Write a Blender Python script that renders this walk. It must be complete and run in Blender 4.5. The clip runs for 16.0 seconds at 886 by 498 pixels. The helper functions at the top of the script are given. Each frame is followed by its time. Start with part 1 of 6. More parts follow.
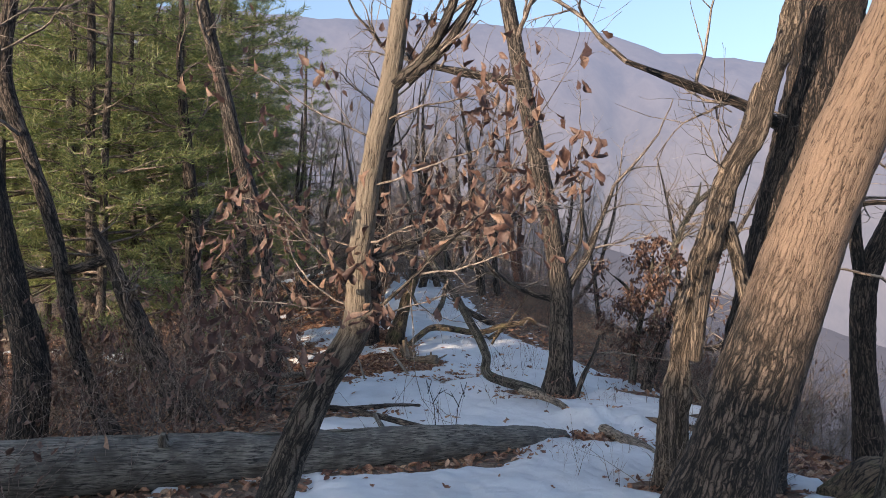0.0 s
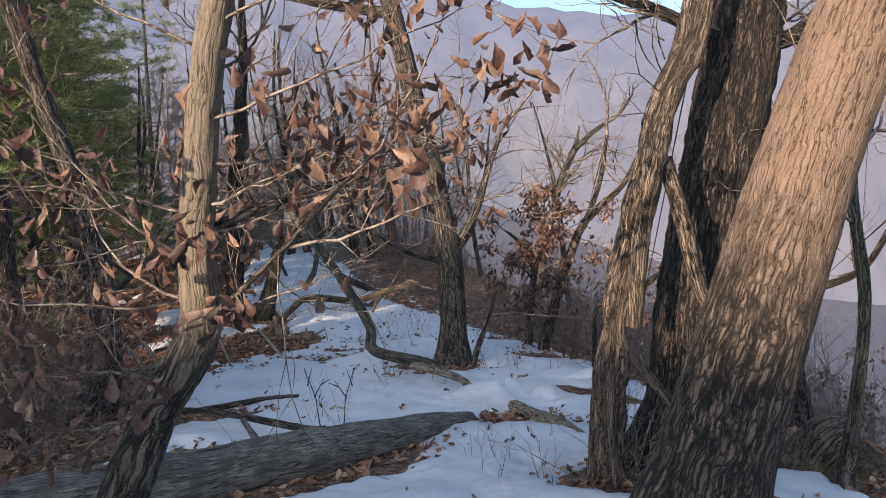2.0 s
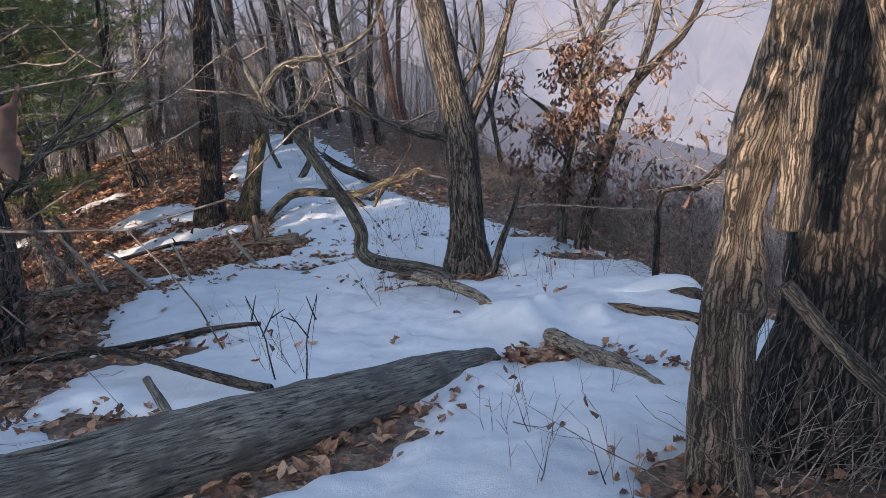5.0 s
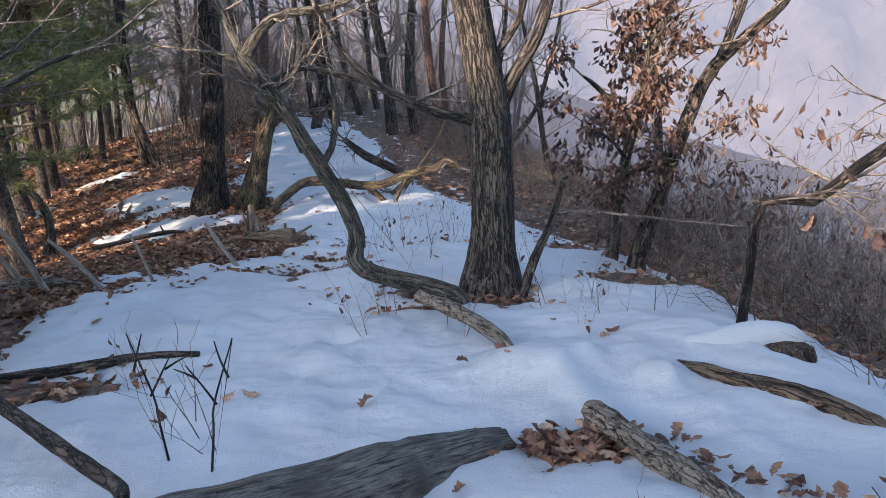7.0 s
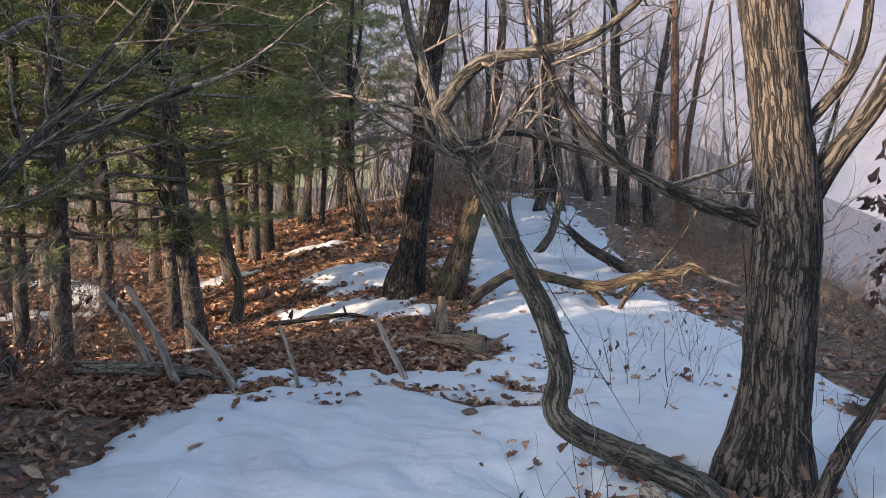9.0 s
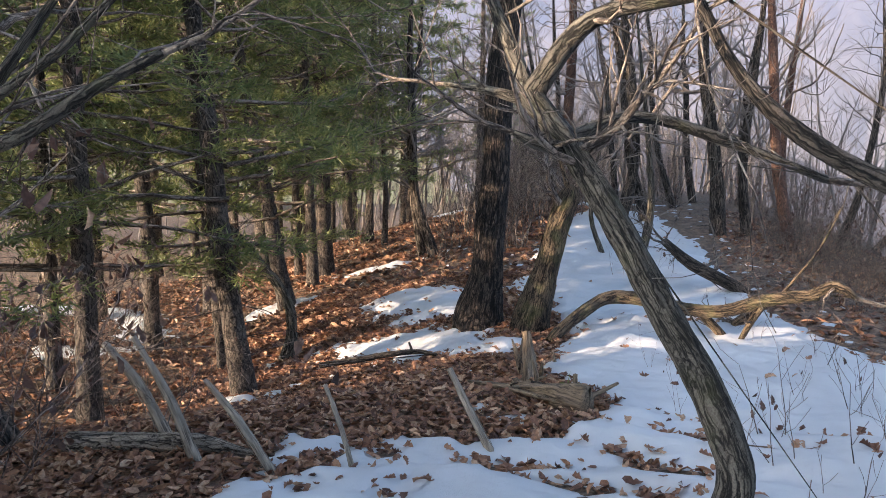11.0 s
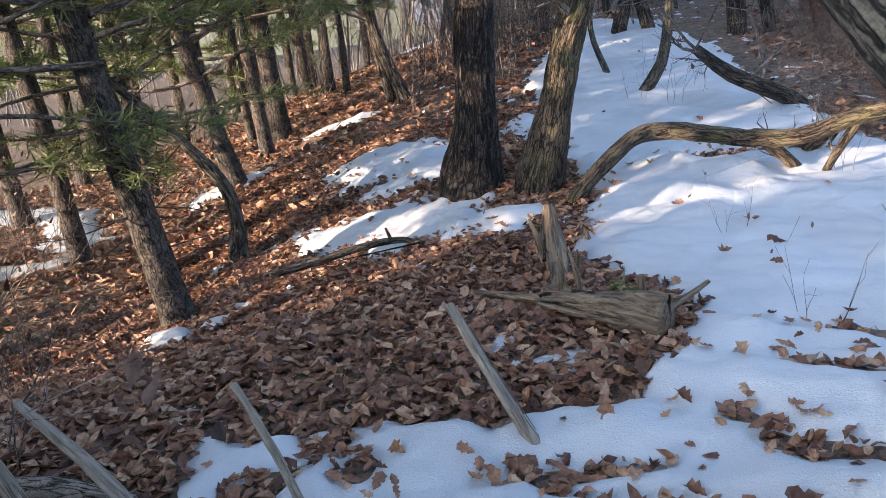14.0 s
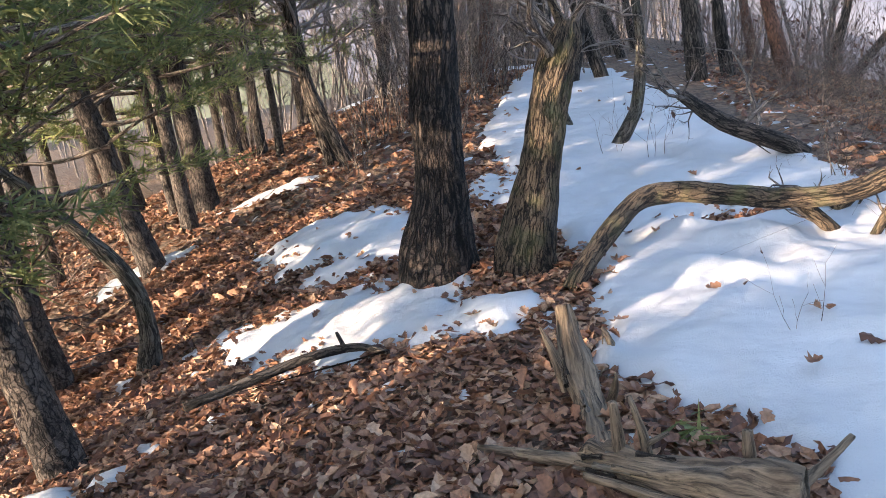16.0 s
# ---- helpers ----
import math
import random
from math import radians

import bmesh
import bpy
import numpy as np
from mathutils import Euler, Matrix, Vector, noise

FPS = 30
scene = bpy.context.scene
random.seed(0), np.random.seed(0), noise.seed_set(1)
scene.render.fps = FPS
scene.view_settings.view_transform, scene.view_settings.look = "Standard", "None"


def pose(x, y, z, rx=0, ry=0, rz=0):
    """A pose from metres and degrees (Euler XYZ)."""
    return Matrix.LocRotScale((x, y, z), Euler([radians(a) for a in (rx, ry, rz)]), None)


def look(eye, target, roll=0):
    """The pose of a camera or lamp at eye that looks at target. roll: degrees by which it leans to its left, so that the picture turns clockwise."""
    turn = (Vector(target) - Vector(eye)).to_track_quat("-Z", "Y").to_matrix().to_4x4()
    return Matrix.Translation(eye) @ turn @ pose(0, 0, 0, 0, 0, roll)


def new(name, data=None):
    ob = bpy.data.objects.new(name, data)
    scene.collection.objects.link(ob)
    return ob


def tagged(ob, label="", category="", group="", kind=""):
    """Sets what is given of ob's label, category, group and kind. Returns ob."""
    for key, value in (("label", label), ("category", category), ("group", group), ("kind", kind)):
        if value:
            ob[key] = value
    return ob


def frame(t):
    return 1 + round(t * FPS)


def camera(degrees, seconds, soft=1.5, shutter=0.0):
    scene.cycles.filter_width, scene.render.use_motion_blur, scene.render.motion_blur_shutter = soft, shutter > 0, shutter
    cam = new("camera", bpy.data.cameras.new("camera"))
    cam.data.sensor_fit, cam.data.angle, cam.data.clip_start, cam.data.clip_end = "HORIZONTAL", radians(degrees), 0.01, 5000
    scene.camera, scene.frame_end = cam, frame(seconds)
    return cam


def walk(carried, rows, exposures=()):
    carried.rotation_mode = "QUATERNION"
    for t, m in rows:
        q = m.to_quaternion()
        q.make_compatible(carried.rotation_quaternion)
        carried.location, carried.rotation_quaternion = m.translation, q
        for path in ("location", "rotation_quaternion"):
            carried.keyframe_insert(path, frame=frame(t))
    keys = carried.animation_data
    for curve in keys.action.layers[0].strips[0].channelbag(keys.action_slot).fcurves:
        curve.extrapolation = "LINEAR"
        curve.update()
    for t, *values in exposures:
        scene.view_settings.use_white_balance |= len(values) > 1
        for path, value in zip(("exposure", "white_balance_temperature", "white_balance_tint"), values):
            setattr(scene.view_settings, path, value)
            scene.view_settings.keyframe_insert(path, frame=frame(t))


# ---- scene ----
cam = camera(60.6, 16.0, soft=0.6)
PATH = [
    (0, (-0.019, 0.076, 2.068), (-0.023, 2.076, 2.07), 1.0),
    (0.5, (-0.093, 0.365, 2.074), (0.012, 2.362, 2.04), -0.3),
    (1, (-0.083, 0.678, 2.088), (0.14, 2.665, 2.041), -0.7),
    (1.5, (-0.026, 1.02, 2.081), (0.276, 2.996, 2.02), -2.2),
    (2, (-0.062, 1.322, 2.057), (0.276, 3.29, 1.948), -2.3),
    (2.5, (-0.065, 1.685, 1.997), (0.292, 3.65, 1.892), -3.8),
    (3, (-0.177, 1.91, 1.953), (0.169, 3.877, 1.85), -3.0),
    (3.5, (-0.018, 2.224, 1.913), (0.326, 4.19, 1.788), -5.1),
    (4, (0.077, 2.565, 1.876), (0.393, 4.517, 1.572), -4.4),
    (6.3, (0.739, 4.299, 1.699), (0.926, 6.248, 1.294), -3.7),
    (6.5, (0.746, 4.427, 1.688), (0.931, 6.378, 1.287), -3.0),
    (7, (0.782, 4.829, 1.606), (0.931, 6.784, 1.209), -1.7),
    (7.5, (0.959, 5.285, 1.532), (0.937, 7.244, 1.129), -1.0),
    (8, (0.929, 5.822, 1.546), (0.705, 7.765, 1.131), -0.4),
    (8.5, (0.959, 6.157, 1.596), (0.687, 8.111, 1.268), 4.1),
    (9, (0.759, 6.559, 1.562), (0.337, 8.505, 1.376), 2.3),
    (9.5, (0.58, 6.756, 1.6), (0.001, 8.662, 1.425), 3.7),
    (9.7, (0.617, 6.861, 1.563), (0.005, 8.758, 1.401), 3.8),
    (11.8, (0.094, 8.212, 1.52), (-0.464, 10.124, 1.331), -0.8),
    (12, (0.03, 8.327, 1.487), (-0.535, 10.232, 1.258), -0.2),
    (12.5, (-0.056, 8.615, 1.496), (-0.619, 10.503, 1.151), 1.8),
    (13, (-0.005, 8.889, 1.454), (-0.567, 10.771, 1.079), 0.2),
    (13.5, (-0.008, 9.143, 1.441), (-0.565, 10.977, 0.872), -0.9),
    (14, (-0.137, 9.404, 1.47), (-0.685, 11.239, 0.894), -6.6),
    (14.5, (-0.185, 9.655, 1.463), (-0.681, 11.509, 0.903), -10.2),
    (15, (-0.364, 9.964, 1.417), (-0.739, 11.851, 0.872), -6.9),
    (15.5, (-0.567, 10.182, 1.435), (-0.945, 12.067, 0.883), -6.5),
    (16, (-0.56, 10.467, 1.424), (-0.946, 12.375, 0.965), -8.0),
]
walk(cam, [(t, look(eye, target, roll)) for t, eye, target, roll in PATH], [(t, stops, kelvin, 10) for t, stops, kelvin in ((0, 1.22, 5550), (4, 1.43, 5350), (6.5, 1.65, 5250), (8.5, 1.72, 5400), (9.5, 1.87, 5800), (12, 2.02, 5500), (13, 2.15, 5400), (14.5, 2.07, 5350), (16, 2.28, 5550))])

# ---- world, sun, exposure ----
SUN_AZ, SUN_EL = 46.0, 10.7          # the way the light travels: degrees right of +y; height of the sun
SUN_WAY = Vector((math.sin(radians(SUN_AZ)), math.cos(radians(SUN_AZ)), -math.tan(radians(SUN_EL)))).normalized()
world = bpy.data.worlds.new("world")
scene.world = world
world.use_nodes = True
wn, wl = world.node_tree.nodes, world.node_tree.links
wn.clear()
sky = wn.new("ShaderNodeTexSky")
sky.sky_type, sky.sun_disc = "NISHITA", False
sky.sun_elevation, sky.sun_rotation = radians(SUN_EL), radians(180 + SUN_AZ)
sky.air_density, sky.dust_density, sky.ozone_density = 1.0, 3.0, 1.7
bg = wn.new("ShaderNodeBackground")
bg.inputs["Strength"].default_value = 0.138
out = wn.new("ShaderNodeOutputWorld")
haze = wn.new("ShaderNodeHueSaturation")
haze.inputs["Saturation"].default_value = 0.72
wl.new(sky.outputs[0], haze.inputs["Color"])
wl.new(haze.outputs[0], bg.inputs[0])
wl.new(bg.outputs[0], out.inputs[0])
sun = new("sun", bpy.data.lights.new("sun", "SUN"))
sun.data.energy, sun.data.angle, sun.data.color = 4.1, radians(0.6), (1.0, 0.70, 0.43)
sun.matrix_world = look((0, -20, 30), Vector((0, -20, 30)) + SUN_WAY)


# ---- noise and the lie of the land ----
def vnoise(x, y, seed=0):
    """Smooth lattice noise, 0 to 1, for arrays."""
    x, y = np.asarray(x, float), np.asarray(y, float)
    xi, yi = np.floor(x).astype(np.int64), np.floor(y).astype(np.int64)
    u, v = x - xi, y - yi
    u, v = u * u * (3 - 2 * u), v * v * (3 - 2 * v)

    def h(i, j):
        n = (i * 374761393 + j * 668265263 + seed * 144665) & 0x7FFFFFFF
        n = ((n ^ (n >> 13)) * 1274126177) & 0x7FFFFFFF
        return ((n ^ (n >> 16)) & 0xFFFF) / 65535.0
    return (h(xi, yi) * (1 - u) + h(xi + 1, yi) * u) * (1 - v) + (h(xi, yi + 1) * (1 - u) + h(xi + 1, yi + 1) * u) * v


def fbm(x, y, seed=0, octaves=3):
    s, a, k = 0.0, 0.5, 1.0
    for o in range(octaves):
        s = s + a * (vnoise(np.asarray(x) * k, np.asarray(y) * k, seed + 7 * o) - 0.5)
        a, k = a * 0.5, k * 2.03
    return s


# behind y = 0 the ridge rises and broadens unseen, to block low sun
SPINE_Y, SPINE_Z = [-70, -26, -10, 0, 4, 7, 10, 11, 12, 13, 15, 19, 24, 32, 50, 90, 160], [6.0, 4.6, 2.0, 0.50, 0.36, 0.24, 0.14, 0.16, 0.17, 0.14, 0.21, 0.60, 1.12, 1.55, 1.4, -3, -20]
LEFT_Y, LEFT_X = [-25, -8, 0, 8, 11, 13, 14.5, 17, 22, 40], [-60, -6, -2.5, -2.5, -2.5, -1.0, -1.0, -2.2, -3, -4]
RIGHT_Y, RIGHT_X = [-30, -5, 0, 7, 10, 15, 20, 60], [30, 4, 2.8, 2.8, 2.4, 1.9, 1.0, 1.0]


def land(x, y):
    """Height of the bare ground, with an unseen hill added behind to block the sun."""
    x, y = np.asarray(x, float), np.asarray(y, float)
    z = np.interp(y, SPINE_Y, SPINE_Z)
    d = np.maximum(0, np.interp(y, LEFT_Y, LEFT_X) - x)
    z = z - np.where(d < 8, 0.17 * d + 0.012 * d * d, 2.128 + 0.36 * (np.minimum(d, 75) - 8))
    d = np.maximum(0, x - np.interp(y, RIGHT_Y, RIGHT_X))
    z = z - np.where(d < 6, 0.18 * d + 0.035 * d * d, 2.34 + 0.6 * (np.minimum(d, 450) - 6))
    # unseen hill towards the sun, added to shade the path and lower trunks
    along, across = 0.719 * x + 0.695 * y, 0.695 * x - 0.719 * y
    edge = np.clip((across + 11.0 + 0.5 * fbm(across * 0.3, along * 0.2, 61)) / 0.9, 0, 1)
    # crest height tuned to set the shade line; three notches pass sun streaks
    z = np.maximum(z, (7.65 + 1.2 * np.clip((-4.2 - across) / 1.5, 0, 1) - 0.35 * np.clip((-7.0 - across) / 1.5, 0, 1)) * (1 - 0.15 * np.exp(-((across + 10.0) / 0.17) ** 2) - 0.24 * np.exp(-((across + 7.4) / 0.1) ** 2) - 0.2 * np.exp(-((across + 4.15) / 0.07) ** 2)) * np.exp(-((along + 26) / 7) ** 2) * edge * edge * (3 - 2 * edge) - 0.5 - 0.9 * np.maximum(0, x - 3.5))
    z = z + 0.08 * np.exp(-((x + 0.6) / 0.7) ** 2 - ((y - 12.4) / 0.6) ** 2)
    return z + 0.10 * fbm(x * 0.7, y * 0.7, 3) + 0.035 * fbm(x * 4.3, y * 4.3, 11, 2)


def gz(x, y):
    return float(land(x, y))


def inside(x, y, poly):
    """Signed distance to a polygon's edge, plus inside."""
    best, odd = np.full(np.shape(x), 1e9), np.zeros(np.shape(x), bool)
    for (ax, ay), (bx, by) in zip(poly, poly[1:] + poly[:1]):
        ex, ey = bx - ax, by - ay
        t = np.clip(((x - ax) * ex + (y - ay) * ey) / (ex * ex + ey * ey), 0, 1)
        best = np.minimum(best, np.hypot(x - ax - t * ex, y - ay - t * ey))
        cross = ((ay > y) != (by > y)) & (x < ex * (y - ay) / (ey if ey else 1e-9) + ax)
        odd ^= cross
    return np.where(odd, best, -best)


RIDGE_SNOW = [(3.03, 0.87), (3.04, 5.01), (3.16, 7.10), (3.55, 9.28), (3.55, 10.71), (3.05, 12.26), (1.89, 14.32), (1.21, 16.38), (0.97, 17.80), (0.61, 20.40), (-0.11, 23.11), (-1.46, 24.99), (-1.72, 19.43),
              (-1.57, 18.41), (-1.14, 16.85), (-0.80, 15.42), (-0.60, 14.93), (-0.57, 14.23), (-0.54, 13.40), (-0.39, 13.00), (-0.02, 12.53), (-0.07, 12.00), (-0.33, 11.74), (-0.71, 11.55),
              (-1.19, 11.61), (-1.69, 11.38), (-1.56, 10.97), (-1.60, 10.55), (-1.58, 9.90), (-1.50, 9.35), (-1.42, 8.86), (-1.38, 8.20), (-1.65, 7.28), (-2.2, 5.82), (-1.63, 4.59), (-1.23, 0.88)]
SNOW_PATCHES = [[(-3.35, 16.52), (-3.01, 16.82), (-1.96, 16.45), (-1.85, 15.71), (-2.17, 15.46), (-2.52, 15.43), (-2.37, 15.71), (-3.04, 15.96)],
                [(-3.21, 14.87), (-2.27, 15.01), (-1.85, 15.00), (-1.38, 14.70), (-1.39, 14.52), (-0.89, 14.19), (-0.99, 13.97), (-1.64, 14.03), (-2.11, 14.02), (-2.11, 14.36)],
                [(-10.05, 17.32), (-7.88, 17.31), (-6.31, 15.81), (-6.11, 16.09), (-7.50, 17.84), (-9.87, 17.99)], [(-1.56, 16.57), (-1.09, 16.32), (-1.00, 17.03), (-1.47, 17.21)],
                [(-6.94, 14.88), (-5.95, 15.54), (-6.13, 15.72), (-7.19, 15.23)], [(-4.39, 18.46), (-3.73, 18.84), (-3.92, 19.03), (-4.77, 18.73)], [(-5.15, 16.77), (-4.39, 17.34), (-4.58, 17.52), (-5.43, 17.04)],
                [(-3.12, 13.07), (-2.74, 13.27), (-2.80, 13.40), (-3.18, 13.24)], [(-5.20, 26.30), (-3.41, 28.74), (-3.80, 29.22), (-5.88, 27.07)], [(-2.32, 25.37), (-1.28, 25.38), (-1.72, 30.20), (-2.67, 30.20)]]
LEAF_SPOTS = [(-1.20, 11.07, 0.084, 0.042, 20), (-1.29, 10.80, 0.063, 0.049, 60), (-0.51, 11.30, 0.091, 0.042, -30), (-1.07, 11.31, 0.084, 0.063, 70), (-0.88, 10.82, 0.070, 0.049, 30), (0.09, 11.68, 0.084, 0.035, -10), (0.25, 11.54, 0.105, 0.028, -15), (0.30, 11.17, 0.070, 0.042, -20), (0.50, 11.50, 0.084, 0.035, -10), (-0.86, 11.04, 0.070, 0.035, 60), (-0.16, 11.23, 0.140, 0.014, -5), (0.69, 12.36, 0.154, 0.028, -8),
              (-1.30, 8.60, 0.75, 0.2, 3), (0.05, 6.57, 0.72, 0.24, 25), (1.55, 7.61, 0.26, 0.16, 0), (1.45, 10.12, 0.42, 0.2, -12), (1.05, 9.95, 0.3, 0.08, -12), (1.30, 10.31, 0.5, 0.2, -12), (0.75, 12.0, 0.38, 0.03, -6),
              (2.95, 6.68, 0.5, 0.4, 0), (-0.91, 7.29, 0.5, 0.15, -25), (-1.37, 11.12, 0.35, 0.1, 60), (2.43, 4.59, 0.6, 0.5, 0), (-0.48, 11.30, 0.22, 0.02, 20),
              (2.15, 5.82, 0.6, 0.34, 10), (1.66, 5.9, 0.3, 0.2, 0), (0.15, 6.42, 0.55, 0.16, 28), (-0.55, 6.1, 0.5, 0.14, 28), (0.55, 6.85, 0.3, 0.1, 35), (-1.6, 5.35, 0.8, 0.3, 28), (-0.94, 11.88, 0.25, 0.04, 80), (0.32, 15.43, 0.3, 0.05, 20), (2.82, 10.81, 0.4, 0.25, 30), (2.61, 12.10, 0.5, 0.2, 50), (1.24, 12.31, 0.4, 0.03, 10), (-1.74, 10.07, 0.3, 0.1, 60)]
DENTS = [(0.48, 9.16, 0.09), (0.32, 8.54, 0.1), (0.60, 8.12, 0.1), (0.26, 7.81, 0.1), (0.53, 9.87, 0.08), (-0.50, 9.97, 0.1), (-0.96, 10.47, 0.12), (-0.02, 11.05, 0.1), (-1.18, 9.76, 0.12), (-0.25, 9.47, 0.08),
         (0.36, 14.12, 0.12), (0.66, 14.84, 0.14), (0.07, 15.43, 0.12), (0.25, 16.35, 0.14), (0.13, 17.23, 0.14), (-0.35, 18.15, 0.14), (0.91, 5.63, 0.1), (1.32, 6.26, 0.1)]
MOUNDS = [(1.58, 8.15, 0.11, 0.16, 0.09), (2.05, 8.1, 0.10, 0.12, 0.09), (1.75, 8.3, 0.09, 0.1, 0.06), (2.0, 8.5, 0.75, 0.3, 0.07), (2.45, 8.76, 0.3, 0.25, 0.06), (1.47, 8.33, 0.3, 0.25, 0.1), (0.37, 14.89, 0.3, 0.18, 0.09), (-0.06, 14.43, 0.25, 0.13, 0.06), (-0.02, 15.18, 0.2, 0.14, 0.06), (-1.38, 10.07, 0.5, 0.3, 0.05)]


def snow_depth(x, y):
    """Depth of the snow; below nought where the leaves lie bare."""
    x, y = np.asarray(x, float), np.asarray(y, float)
    d = inside(x, y, RIDGE_SNOW)
    for poly in SNOW_PATCHES:
        d = np.maximum(d, inside(x, y, poly) * 0.5 + 0.05)
    rough = 0.20 * fbm(x * 2.1, y * 2.1, 21) + 0.24 * fbm(x * 7.5, y * 7.5, 22, 3)
    d = d + rough + 0.07 * fbm(x * 15, y * 15, 24, 2)
    specks = (fbm(x * 6.5, y * 6.5, 71, 3) - 0.215) * 0.3
    d = np.where((x > -4) & (y > 10.5) & (d > -1.1), np.maximum(d, specks), d)
    for cx, cy, a, b, turn in LEAF_SPOTS:
        c, s = math.cos(radians(turn)), math.sin(radians(turn))
        u, v = (x - cx) * c + (y - cy) * s, (y - cy) * c - (x - cx) * s
        d = np.minimum(d, (np.hypot(u / a, v / b) - 1) * b + rough * min(0.65, 0.3 + b * 3))
    right = np.clip((x - 2.5) / 1.6, 0, 1)
    d = d - right * 0.3 * np.maximum(0, fbm(x * 3, y * 3, 31) + 0.15) * 2
    return np.clip(np.where(d > 0, 0.06 * (1 - np.exp(-d / 0.07)), d * 0.35), -0.05, 0.09)


def snow_top(x, y):
    z = land(x, y) + snow_depth(x, y) + np.clip(snow_depth(x, y) / 0.05, 0, 1) * (0.08 * fbm(x * 2.6, y * 2.6, 41) + 0.045 * fbm(x * 5.6, y * 5.6, 45, 2) + 0.026 * fbm(x * 11, y * 11, 43, 2))
    for cx, cy, r in DENTS:
        z = z - 0.045 * np.exp(-((x - cx) ** 2 + (y - cy) ** 2) / (r * r))
    for cx, cy, a, b, h in MOUNDS:
        z = z + h * np.exp(-((x - cx) / a) ** 2 - ((y - cy) / b) ** 2)
    return z


def top(x, y):
    """Height of what lies uppermost, snow or leaves."""
    return max(float(snow_top(x, y)), gz(x, y))


# ---- materials ----
def shade(name):
    m = bpy.data.materials.new(name)
    m.use_nodes = True
    t = m.node_tree
    t.nodes.clear()
    o = t.nodes.new("ShaderNodeOutputMaterial")
    b = t.nodes.new("ShaderNodeBsdfPrincipled")
    t.links.new(b.outputs[0], o.inputs[0])
    return m, t, b


def node(t, kind, ins=None, **props):
    n = t.nodes.new(kind)
    for k, v in props.items():
        if k == "operation":
            n.operation = v
        elif k == "feature":
            n.feature = v
        elif k == "attribute_name":
            n.attribute_name = v
    for k, v in (ins or {}).items():
        if isinstance(v, bpy.types.NodeSocket):
            t.links.new(v, n.inputs[k])
        else:
            n.inputs[k].default_value = v
    return n


def ramp(t, fac, stops):
    r = t.nodes.new("ShaderNodeValToRGB")
    e = r.color_ramp.elements
    e[0].position, e[0].color = stops[0][0], (*stops[0][1], 1)
    e[1].position, e[1].color = stops[-1][0], (*stops[-1][1], 1)
    for p, c in stops[1:-1]:
        k = e.new(p)
        k.color = (*c, 1)
    t.links.new(fac, r.inputs[0])
    return r.outputs[0]


def mixc(t, fac, a, b, mode="MIX"):
    n = t.nodes.new("ShaderNodeMix")
    n.data_type, n.blend_type = "RGBA", mode
    for sock, v in ((n.inputs[0], fac), (n.inputs[6], a), (n.inputs[7], b)):
        if isinstance(v, bpy.types.NodeSocket):
            t.links.new(v, sock)
        else:
            sock.default_value = v if isinstance(v, float) else (*v, 1)
    return n.outputs[2]


def bump(t, b, height, strength, dist):
    n = node(t, "ShaderNodeBump", {"Strength": strength, "Distance": dist, "Height": height})
    t.links.new(n.outputs[0], b.inputs["Normal"])


